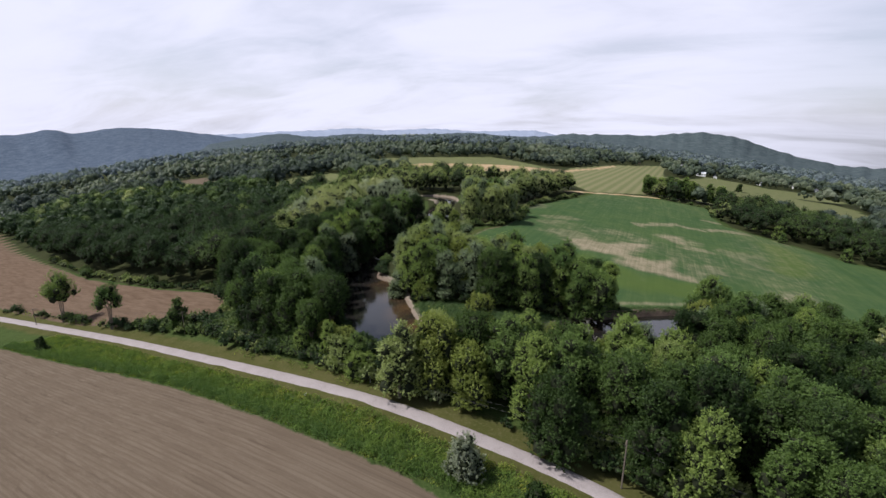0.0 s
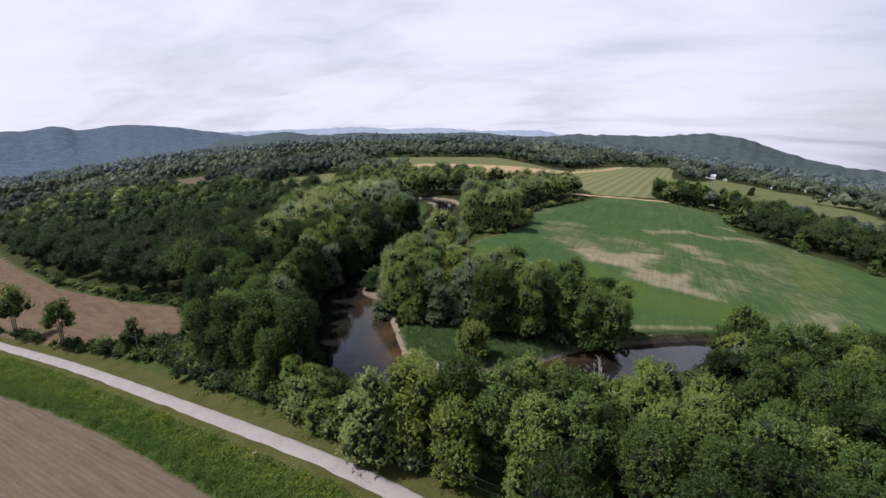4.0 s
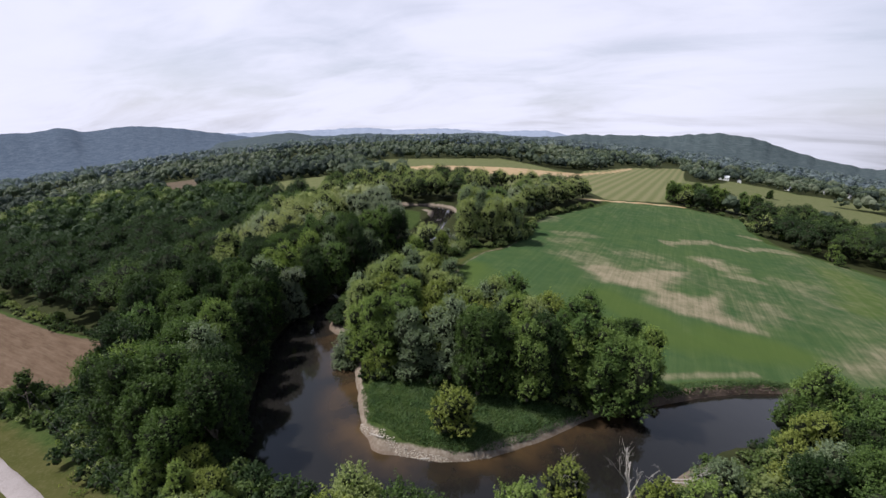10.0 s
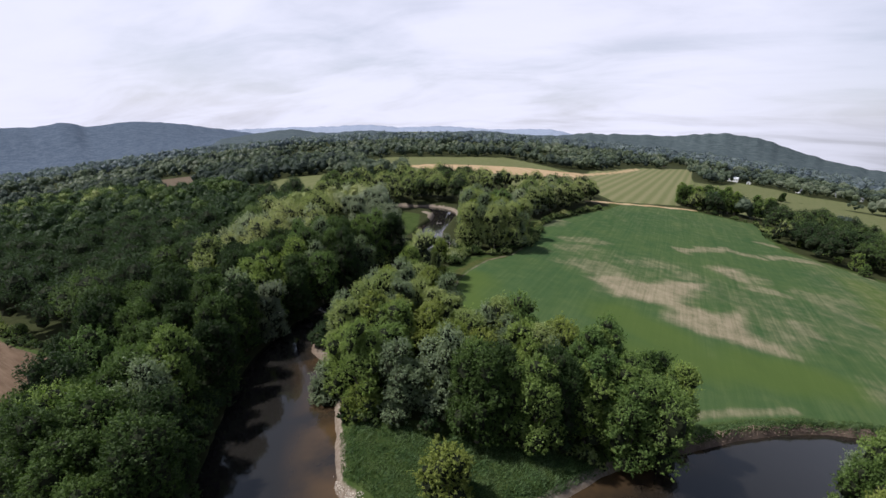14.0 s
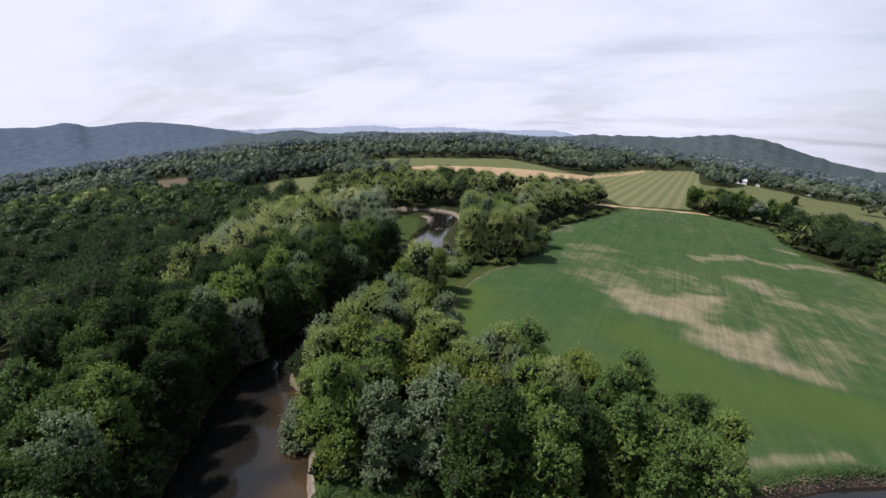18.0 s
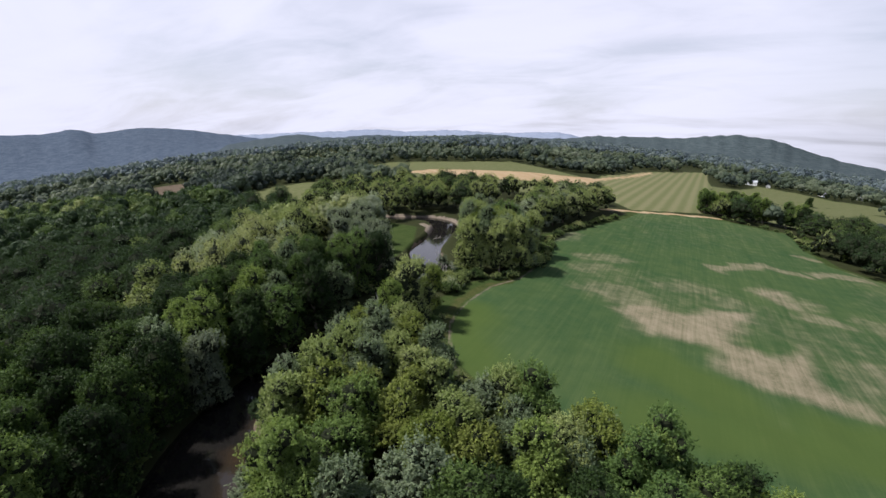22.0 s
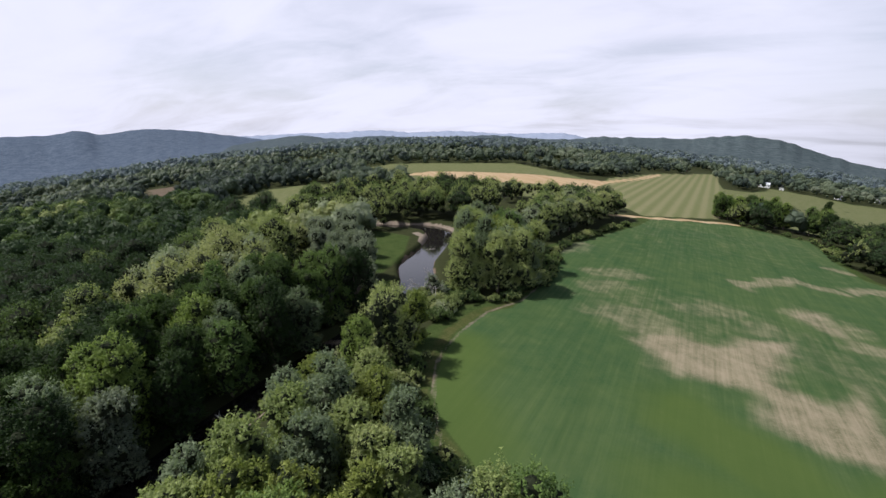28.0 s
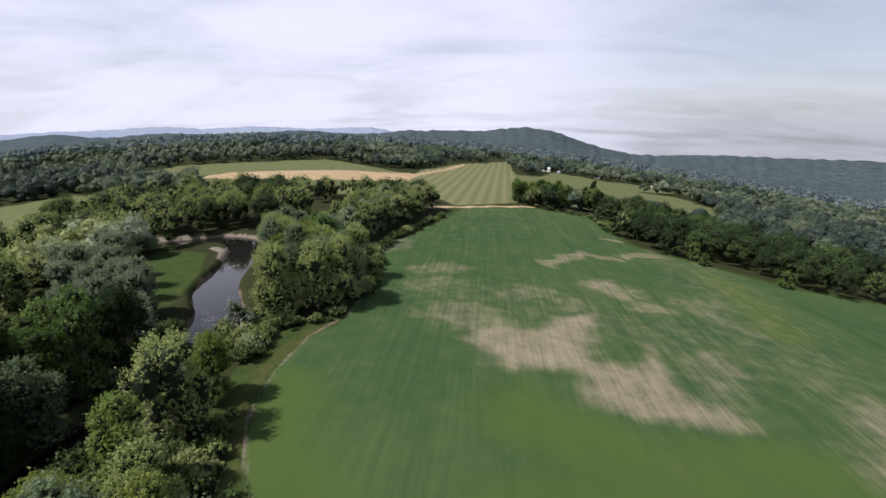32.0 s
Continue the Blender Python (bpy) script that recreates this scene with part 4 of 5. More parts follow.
stand_of("east_wood", rng, pts, rng.uniform(12, 17, len(pts)), WOODS, 1500, 0.30, 11, 0.3, label="mixed wood along the near river bank", tone=np.clip(rng.normal(0.2, 0.2, len(pts)), 0, 1))


def wedge(rng, near, far_, spread, gap, side=(-54, 69)):
    """Places over the fan in front of the path, at a growing distance."""
    out = []
    r = near
    while r < far_:
        step = gap * spread(r)
        a = math.radians(side[0])
        while a < math.radians(side[1]):
            out.append((8 + r * math.sin(a) + rng.uniform(-0.8, 0.8) * step, 60 + r * math.cos(a) + rng.uniform(-0.8, 0.8) * step))
            a += step / r
        r += step * 0.9
    return np.array(out)


OPEN = [(-39, 613), (120, 735), (194, 706), (326, 880), (500, 1050), (345, 722), (202, 455), (136, 427), (60, 520)]


def wooded(pts):
    x, y = pts[:, 0], pts[:, 1]
    near, half, side = far_from(x, y, RIVER)
    ok = (near > half + 3) & (far_from(x, y, ROAD)[0] > 9)
    for field in (CROP, BROWN_FIELD, PLOUGHED, HAY, STUBBLE, *MEADOWS, DEEP, LEFT_WOOD, ISLAND_WOOD, CLUMP, ROW, NEAR_BANK):
        ok &= inside(x, y, field) < -4.0
    return ok & (inside(x, y, OPEN) < 0)


# open ground between the river's far bend and the stubble, and round the houses
GLADES = ([(128, 420), (200, 432), (204, 460), (132, 432)],)
pts = wedge(rng, 120, 760, lambda r: 1.0, 13.0)
ok = wooded(pts) & (pts[:, 1] > 165) & ~((pts[:, 0] > -70) & (pts[:, 0] < 205) & (pts[:, 1] < 430))
for glade in GLADES:
    ok &= inside(pts[:, 0], pts[:, 1], glade) < 0
pts = pts[ok]
# the left part's lower tone also stands in for the lens's dim edge
tones = np.clip(0.42 - 0.34 * (pts[:, 0] > 215) - 0.42 * (pts[:, 0] < -140) + 0.45 * waves(pts[:, 0], pts[:, 1], 100, 22) + rng.normal(0, 0.24, len(pts)), 0, 1)
near_part = np.hypot(pts[:, 0] - 15, pts[:, 1] - 110) < 390
stand_of("meadow_wood", rng, pts[near_part], rng.uniform(11, 18, near_part.sum()), WOODS, 1300, 0.28, 11, 0.42, label="mixed dark wood round the small meadows", tone=np.clip(tones[near_part] - 0.18, 0, 0.6))
pts, tones = pts[~near_part], tones[~near_part]
stand_of("far_wood", rng, pts, np.clip(14 + 3 * waves(pts[:, 0], pts[:, 1], 90, 24) + rng.normal(0, 2.2, len(pts)), 7, 19), HAZY_FAR_WOODS, 230, 0.5, 6, 0.56, lumpy=2, label="broad belt of mixed woodland across the valley", tone=tones)
pts = wedge(rng, 760, 2300, lambda r: (r / 760) ** 0.8, 18)
ok = wooded(pts) & (waves(pts[:, 0], pts[:, 1] * 0.6, 330, 31) > -0.42)
pts = pts[ok]
dist = np.hypot(pts[:, 0], pts[:, 1] - 60)
tones = np.clip(0.45 + 0.5 * waves(pts[:, 0], pts[:, 1], 230, 23) + rng.normal(0, 0.22, len(pts)), 0, 1)
for lo, hi, blade in ((760, 1300, 1.0), (1300, 2400, 2.0)):
    here = (dist >= lo) & (dist < hi)
    stand_of("distant_wood", rng, pts[here], rng.uniform(11, 21, here.sum()) * (dist[here] / 760) ** 0.15, HAZY_FAR_WOODS if lo < 1000 else HAZY_DISTANT_WOODS, 44, blade, 5 if lo < 1000 else 3, 0.6 if lo < 1000 else 0.8, lumpy=1, label="distant woodland filling the valley", tone=tones[here])


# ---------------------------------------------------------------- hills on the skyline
# wooded slopes with the air's haze put into both colours
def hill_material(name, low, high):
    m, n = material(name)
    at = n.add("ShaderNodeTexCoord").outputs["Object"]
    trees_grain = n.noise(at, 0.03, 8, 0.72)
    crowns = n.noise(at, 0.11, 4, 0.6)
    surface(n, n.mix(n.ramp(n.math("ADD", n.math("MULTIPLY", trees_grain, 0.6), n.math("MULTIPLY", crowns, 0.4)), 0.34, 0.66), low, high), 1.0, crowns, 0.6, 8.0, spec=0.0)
    return m


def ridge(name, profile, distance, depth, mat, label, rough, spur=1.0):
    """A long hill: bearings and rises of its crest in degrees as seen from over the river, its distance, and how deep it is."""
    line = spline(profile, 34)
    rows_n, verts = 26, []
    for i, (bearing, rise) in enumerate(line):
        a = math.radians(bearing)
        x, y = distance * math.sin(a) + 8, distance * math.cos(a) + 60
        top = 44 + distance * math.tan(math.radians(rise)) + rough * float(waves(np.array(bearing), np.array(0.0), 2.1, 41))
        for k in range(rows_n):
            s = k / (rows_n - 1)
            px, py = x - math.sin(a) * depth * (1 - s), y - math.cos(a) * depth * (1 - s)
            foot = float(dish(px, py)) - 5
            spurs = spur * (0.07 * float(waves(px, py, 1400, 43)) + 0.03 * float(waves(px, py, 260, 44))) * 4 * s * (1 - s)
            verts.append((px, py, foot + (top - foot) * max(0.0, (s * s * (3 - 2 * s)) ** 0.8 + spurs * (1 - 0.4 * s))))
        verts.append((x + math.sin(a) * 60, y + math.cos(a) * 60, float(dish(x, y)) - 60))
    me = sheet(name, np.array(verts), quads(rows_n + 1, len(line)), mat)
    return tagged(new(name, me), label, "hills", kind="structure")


# the farther the ridge, the more blue haze its colours hold
ridge("backdrop_hills_far", [(-60, -1.2), (-30, -0.9), (-24, -0.75), (-20, -0.5), (-16, -0.35), (-11, -0.05), (-7, -0.25), (-1.6, -0.05), (4, -0.3), (10.5, -0.15), (14, -0.7), (20, -1.2), (24, -4)], 4500, 500, hill_material("hazy_far_hills", (0.23, 0.27, 0.36), (0.29, 0.33, 0.42)), "hills on the horizon, coloured pale blue for haze", 4)
ridge("backdrop_hills_left", [(-72, -1.4), (-60, -1.2), (-50, -1.1), (-44.5, -0.9), (-42.6, -0.8), (-40.6, -0.4), (-38.5, -0.7), (-35.3, -0.2), (-31.4, -0.3), (-28.8, -0.6), (-25.5, -1.0), (-20, -1.7), (-16, -2.4), (-13, -4.5)], 4000, 1300, hill_material("hazy_left_hills", (0.057, 0.078, 0.114), (0.107, 0.133, 0.172)), "wooded hills across the valley, coloured blue-grey for haze", 2.5, 0.6)
ridge("backdrop_hills_low", [(-35, -5), (-30, -2.6), (-22, -1.0), (-19, -0.75), (-16, -1.05), (-11, -0.7), (-7, -0.85), (-2, -0.75), (3, -0.5), (8, -0.85), (14, -0.9), (22, -1.8), (27, -5)], 3300, 800, hill_material("hazy_low_hills", (0.052, 0.069, 0.080), (0.088, 0.108, 0.116)), "low dark wooded rises below the horizon", 3)
ridge("backdrop_hills_right", [(2, -5), (8, -1.8), (13.8, -0.6), (17, -0.55), (21, -0.55), (24, -0.62), (28.6, -0.25), (32.4, -0.75), (35.3, -1.75), (38.8, -2.7), (42.4, -3.2), (47, -3.1), (51, -3.1), (55, -3.2), (63, -3.2), (75, -3.4)], 3600, 1500, hill_material("hazy_right_hills", (0.034, 0.050, 0.058), (0.100, 0.122, 0.126)), "long wooded ridge behind the farms", 5)


# ---------------------------------------------------------------- undergrowth, weeds and single plants
def along(rng, line, gap, wander):
    """Places strung along a line."""
    out = []
    line = np.array(line, float)
    for a, b in zip(line[:-1], line[1:]):
        for s in np.arange(0, 1, gap / max(gap, np.linalg.norm(b - a))):
            out.append(a + (b - a) * s + rng.uniform(-wander, wander, 2))
    return np.array(out)


edge = np.vstack([along(rng, ISLAND_WOOD[:8], 3.0, 1.6), along(rng, NEAR_BANK[:6], 2.6, 1.8), along(rng, [(-9, 83), (-2, 87), (10, 88), (24, 90), (40, 95), (58, 103), (84, 114), (120, 118)], 3.2, 1.4),
                  along(rng, [(-66, 122), (-52, 108), (-38, 99), (-28, 95), (-22, 92), (-14, 88)], 2.4, 2.0), along(rng, LEFT_WOOD[4:11], 3.0, 1.5), along(rng, [(-98, 134), (-86, 132), (-74, 131), (-67.5, 137), (-69.5, 148), (-80, 158.5)], 1.7, 1.2),
                  along(rng, [(14, 236), (26, 235), (44, 261), (52, 290), (60, 316), (112, 384)], 2.2, 1.5), along(rng, [(-70, 147), (-86, 162), (-113, 176), (-167, 208), (-234, 262)], 3.5, 1.8),
                  along(rng, [(232, 340), (214, 356), (238, 405), (205, 440)], 5.0, 2.0), along(rng, [(7, 200), (5, 187), (9, 174), (16, 162), (28, 152), (40, 144)], 1.7, 1.8)])
CORNER = [(-74, 152), (-68, 142), (-72, 131), (-62, 121), (-52, 114), (-50, 122), (-60, 146)]
HEDGE = [(-72, 128), (-54, 113.5), (-38, 103), (-28, 97), (-18, 90.5), (-12, 86.5), (-11, 81), (-18, 84), (-30, 93), (-45, 102.5), (-60, 114)]
edge = np.vstack([edge, scatter(rng, HEDGE, 2.3), scatter(rng, CORNER, 2.2), scatter(rng, [(8, 216), (13, 231), (22, 238), (13, 246), (7, 242), (2, 224)], 2.6), scatter(rng, [(-9, 86), (8, 88), (24, 91), (40, 97), (58, 106), (84, 117), (84, 112), (58, 100), (40, 92), (24, 87), (8, 84)], 3.0)])
flow = np.gradient(RIVER[:, :2], axis=0)
flow /= np.linalg.norm(flow, axis=1)[:, None]
banks = [q for p, d in zip(RIVER, flow) for q in ((p[0] + d[1] * (p[2] + 2.0), p[1] - d[0] * (p[2] + 2.0)), (p[0] + d[1] * (p[2] + 4.4), p[1] - d[0] * (p[2] + 4.4))) if 92 < p[1] < 240 and p[0] < 0]
banks += [(p[0] - d[1] * (p[2] + 2.4), p[1] + d[0] * (p[2] + 2.4)) for p, d in zip(RIVER, flow) if 150 < p[1] < 240]
edge = np.vstack([edge, np.array(banks) + rng.uniform(-0.9, 0.9, (len(banks), 2))])
SHRUBS = [(36, 93), (44, 101), (52, 109), (60, 114), (75, 122), (95, 128), (130, 130), (130, 117), (84, 111), (58, 95), (40, 86)]
edge = np.vstack([edge, scatter(rng, SHRUBS, 2.9), scatter(rng, [(-16, 176), (-4, 177), (5, 176), (4, 190), (-3, 196), (-10, 190)], 2.6), scatter(rng, [(20, 60), (30, 51), (46, 38), (56, 40), (40, 58), (26, 66)], 2.6, clear_road=4.5), along(rng, [(-175, 171), (-150, 158.5), (-120, 143), (-95, 132), (-76, 124.5), (-64, 117)], 2.6, 1.2)])
grow(mixed(rng, scatter(rng, [(58, 104), (62, 111), (75, 119), (95, 125), (120, 127), (120, 117), (84, 111), (58, 96)], 8.0), "gsdgsg", 0.72, 0.95), rng, "trees on the near river bank")
TURF = [(-11.5, 125), (-9, 120), (-5.5, 114.8), (1.5, 109), (10, 107.2), (20.5, 110.4), (34, 120), (36, 123), (20, 125), (7, 124), (-2, 127)]
edge = edge[inside(edge[:, 0], edge[:, 1], TURF) < 1.5]
near, half, side = far_from(edge[:, 0], edge[:, 1], RIVER)
edge = edge[(near > half + 0.3) & (far_from(edge[:, 0], edge[:, 1], ROAD)[0] > 4.6)]
stand_of("undergrowth", rng, edge, rng.uniform(1.1, 3.4, len(edge)), WOODS, 420, 0.2, 6, 0.85, label="tangled green undergrowth along the wood edges", category="undergrowth", tone=np.clip(rng.normal(0.33, 0.2, len(edge)) - 0.24 * (edge[:, 0] < -8) * (edge[:, 1] < 180), 0, 1))

def stones(name, rng, pts, lo, hi, mat, label, category):
    """Flattened, uneven stones lying half sunk in the shore."""
    v, f = ico(1)
    n = len(pts)
    size = rng.uniform(lo, hi, (n, 1)) * rng.uniform(0.7, 1.3, (n, 3)) * np.array([1, 1, 0.55])
    turn = rng.uniform(0, 6.283, n)
    shape = v[None] * rng.uniform(0.75, 1.2, (n, len(v), 1)) * size[:, None]
    c, d = np.cos(turn)[:, None], np.sin(turn)[:, None]
    at = np.column_stack([pts, land(pts[:, 0], pts[:, 1])])
    verts = np.stack([shape[..., 0] * c - shape[..., 1] * d, shape[..., 0] * d + shape[..., 1] * c, shape[..., 2]], 2) + at[:, None]
    faces = (f[None] + (np.arange(n) * len(v))[:, None, None]).reshape(-1, 3)
    return tagged(new(name, sheet(name, verts.reshape(-1, 3), faces, mat, False)), label, category, kind="stuff")


PEBBLE = plain("pale_pebbles", (0.36, 0.32, 0.27), 0.9, 0.3, 1.5)
CLOD = plain("earth_clods", (0.215, 0.155, 0.122), 0.95, 0.35, 1.5)
shore_line = along(rng, [(-12.5, 130), (-9.8, 120), (-6.0, 113.6), (1.2, 107.6), (10, 105.9), (20.8, 109.2), (34, 119.2), (41, 124)], 0.022, 0.55)
shore_line = shore_line[rng.uniform(0, 1, len(shore_line)) < 0.5 + 0.3 * waves(shore_line[:, 0], shore_line[:, 1], 5, 71)]
stones("pebbles", rng, shore_line, 0.05, 0.15, PEBBLE, "pale stones along the sandy shore of the point", "stones")
bluff = along(rng, [(50, 131.5), (58, 134.4), (71, 140.2), (86, 144.2), (114, 147.6), (150, 152.5)], 0.05, 0.75)
stones("earth_clods", rng, bluff, 0.04, 0.17, CLOD, "slumped clods of brown earth below the crop's edge", "earth")

# weeds between lane and plough, and along the brown field
BANK = [(-141, 133), (-106, 114.5), (-80, 101.3), (-58, 89.1), (-41, 78.1), (-27, 69.4), (-16, 62.7), (-7, 57.5), (2, 52.5), (16, 48), (20, 52), (10, 58), (-8, 69), (-20, 76), (-40, 89.5), (-58, 101), (-80, 114), (-124, 137)]
weeds = scatter(rng, BANK, 0.85, clear_road=3.6, jitter=0.9)
weeds = weeds[inside(weeds[:, 0], weeds[:, 1], BANK) * 0.35 + rng.uniform(0, 1, len(weeds)) > 0.35]
hedge = np.vstack([along(rng, [(-170, 171), (-124, 145), (-90, 132.5), (-70, 124), (-58, 112)], 0.8, 1.5), along(rng, [(-52, 104), (-36, 95), (-20, 84), (-12, 79)], 0.8, 1.6)])
brink = along(rng, [(50, 133.5), (58, 135.6), (71, 141.4), (86, 145.5), (114, 148.9), (160, 156)], 0.5, 0.35)
weeds = np.vstack([weeds, hedge])
by_plough = np.clip(1.3 + inside(weeds[:, 0], weeds[:, 1], PLOUGHED) / 5.0, 0, 1)
patchy = np.clip(0.5 + 0.6 * waves(weeds[:, 0], weeds[:, 1], 12, 52), 0, 1)
stand_of("weeds", rng, weeds, (0.16 + 0.30 * np.maximum(by_plough, 0.7 * patchy)) * rng.uniform(0.7, 1.3, len(weeds)), WEED, 84, 0.07, 2, 3.0, label="lush roadside weeds and tall grass", category="weeds", core_share=0.1, bunch=5,
         tone=np.clip(0.78 - 0.55 * by_plough - 0.25 * patchy + rng.normal(0, 0.12, len(weeds)), 0, 1))
lush = scatter(rng, BANK, 0.30, clear_road=3.4, jitter=0.9)
sward("verge_grass", rng, lush, 0.55, 0.13, WEED, "thick green weeds and grass below the lane")
turf = scatter(rng, TURF, 0.16, 1.9, jitter=0.9)
sward("tall_grass", rng, np.vstack([turf, np.repeat(brink, 40, 0) + rng.normal(0, 0.5, (len(brink) * 40, 2))]), 0.42, 0.085, GRASS, "long green grass on the river point")


def single(seed, x, y, turn=0.0, **given):
    ob = make_tree(seed, **given)
    ob.matrix_basis = pose(x, y, height(x, y) - 0.1, 0, 0, turn)
    return ob


single(101, 10.0, 111.5, h=7.6, r=4.3, bottom=0.0, leaf="yellow", count=12231, size=0.130, lobes=12, name="bush", category="bush", label="large rounded bush on the grassy river point")
single(102, -5.5, 128.5, h=6.5, r=3.6, bottom=0.0, leaf="yellow", count=9173, size=0.130, lobes=10, name="bush", category="bush", label="bright green bush at the foot of the point's trees")
single(103, 3.2, 56.3, h=6.6, r=3.6, bottom=0.0, leaf="bloom", count=9341, size=0.115, lobes=12, name="flowering_shrub", category="shrub", label="round shrub covered in whitish blossom beside the lane")
single(114, 46.5, 98.5, h=9.5, r=4.2, bottom=0.2, leaf="silver", count=9658, size=0.115, lobes=12, name="bush", category="bush", label="feathery silver-grey willow bush by the water")
single(115, 40.0, 89.0, h=7.0, r=3.4, bottom=0.1, leaf="pale", count=7801, size=0.115, lobes=11, name="bush", category="bush", label="pale green bush on the near bank")
single(118, 25.0, 97.2, h=8.8, r=3.6, bottom=0.0, leaf="yellow", count=8200, size=0.120, lobes=11, name="bush", category="bush", label="bright yellow-green bush at the water's edge")
single(120, 38.4, 98.4, h=5.2, r=3.2, bottom=0.0, leaf="yellow", count=7000, size=0.120, lobes=10, name="bush", category="bush", label="yellow-green bush round a bleached dead tree")
single(104, 13.0, 52.0, h=2.4, r=1.8, bottom=0.0, leaf="dark", count=3297, size=0.115, lobes=7, name="bush", category="bush", label="low dark green bush on the verge")
single(105, -8.0, 76.5, h=15.5, r=5.0, bottom=0.9, leaf="pale", count=18198, size=0.130, label="grey-green tree with an open crown beside the lane")
single(106, -78.5, 126.0, h=10.5, r=3.5, bottom=0.3, leaf="dark", count=12025, size=0.130, lobes=12, label="compact upright dark tree in the roadside hedge")
single(107, -119.5, 124.5, h=4.8, r=2.1, bottom=0.2, leaf="dark", count=4586, size=0.130, lobes=8, name="bush", category="bush", label="small dark bush at the edge of the ploughed field")
single(108, -17.0, 84.0, h=6.2, r=3.4, bottom=0.0, leaf="green", count=9173, size=0.130, lobes=10, name="bush", category="bush", label="spreading green bush at the river corner")
single(109, -22.0, 88.5, h=8.0, r=3.6, bottom=0.2, leaf="pale", count=9938, size=0.130, lobes=10, name="bush", category="bush", label="tall pale green bush above the river bank")
single(110, 43.0, 126.0, h=17.5, r=7.6, bottom=0.4, leaf="green", count=34127, size=0.130, lobes=20, label="broad full-crowned tree at the end of the river point")
single(111, 20.0, 124.5, h=14.5, r=4.6, bottom=0.3, leaf="dark", count=20220, size=0.130, lobes=14, label="dense dark tree at the front of the river point")
single(112, 17.5, 61.5, h=15.0, r=5.6, bottom=0.6, leaf="dark", count=27521, size=0.130, lobes=16, label="large dark maple leaning over the lane")
single(113, -14.0, 137.0, h=9.0, r=4.2, bottom=0.4, leaf="silver", count=12025, size=0.130, lobes=11, label="grey willow hanging over the river")

single(119, 385.0, 598.0, h=13.0, r=5.0, bottom=2.0, leaf="dark", count=6000, size=0.3, lobes=12, label="single dark tree standing in a green meadow")
single(116, 7.0, 237.0, h=7.0, r=4.2, bottom=0.0, leaf="willow", count=3800, size=0.15, lobes=10, name="bush", category="bush", label="thin grey willow scrub over the upstream water")
single(117, 0.3, 196.0, h=18.0, r=7.2, bottom=0.4, leaf="pale", count=17000, size=0.135, lobes=20, label="full bright green tree at the field corner")


def lone_tree(seed, x, y, h, r, label, lean):
    """A thin tree with bare forked stems and a small crown on top."""
    r_ = np.random.default_rng(seed)
    thing = tagged(new("lone_tree"), label, "tree", group="lone trees beside the brown field")
    bm = bmesh.new()
    heads = []
    for i in range(3):
        foot, fork = Vector((0.25 * i - 0.25, 0.1 * i, -0.4)), Vector((lean * (i - 0.6), 0.3 * i, h * 0.45))
        head = Vector((lean * (i - 0.8) * 2.2, 0.8 * (i - 1), h * 0.72))
        stem(bm, foot, fork, 0.19, 0.13)
        stem(bm, fork, head, 0.13, 0.06)
        heads.append(head)
        for k in range(3):
            twig = head + Vector(r_.normal(size=3)) * 1.3 + Vector((0, 0, 0.8))
            stem(bm, fork.lerp(head, 0.3 + 0.3 * k), twig, 0.07, 0.02, 4)
    part("trunk", from_bm("trunk", bm, BARK), thing)
    shape = [(q.x + r_.normal() * r * 0.22, q.y + r_.normal() * r * 0.22, h * r_.uniform(0.5, 0.90), r * r_.uniform(0.30, 0.52), 1.25) for q in heads for k in range(6)]
    lv, lf, pick = sprigs(r_, shape, 9000, 0.16)
    part("crown", joined("crown", (lv, lf), cores(shape, 0.55), LEAF["green"]), thing)
    thing.matrix_basis = pose(x, y, height(x, y))


lone_tree(121, -134.5, 150.5, 17.5, 5.2, "slender forked tree with a small ragged crown", 0.45)
lone_tree(122, -106.5, 136.0, 15.5, 4.0, "thin leaning tree with sparse foliage", 0.3)


def dead_tree(x, y, seed, length, lean, label, name="dead_tree", radius=0.2, depth=4):
    r_ = np.random.default_rng(seed)
    bm = bmesh.new()
    branches(bm, r_, (0, 0, -0.5), lean, length, radius, depth)
    ob = tagged(new(name, from_bm(name, bm, DEAD)), label, "dead tree")
    ob.matrix_basis = pose(x, y, height(x, y))
    return ob


dead_tree(35.8, 100.2, 5, 4.6, (-0.25, 0.2, 1.0), "bleached bare dead tree standing at the water's edge", radius=0.15, depth=5)
dead_tree(38.6, 99.6, 15, 5.4, (0.35, 0.1, 1.0), "bleached bare dead tree standing at the water's edge", radius=0.15, depth=5)
dead_tree(24.6, 98.0, 21, 5.3, (0.05, 0.1, 1.0), "thin bare branches above a green bush", radius=0.1, depth=5)
dead_tree(24.5, 88.0, 6, 3.6, (-0.2, 0.3, 1.0), "pale leafless snag among green bushes", radius=0.12, depth=5)
dead_tree(8.5, 230.0, 10, 4.2, (-0.2, -0.1, 1.0), "grey leafless shrub over the upstream water", radius=0.16, depth=6)
dead_tree(4.0, 236.0, 8, 4.4, (-0.3, 0.0, 1.0), "grey leafless shrub over the upstream water", radius=0.16, depth=6)
dead_tree(6.5, 242.0, 9, 4.2, (-0.5, -0.2, 1.0), "grey leafless shrub over the upstream water", radius=0.14, depth=5)


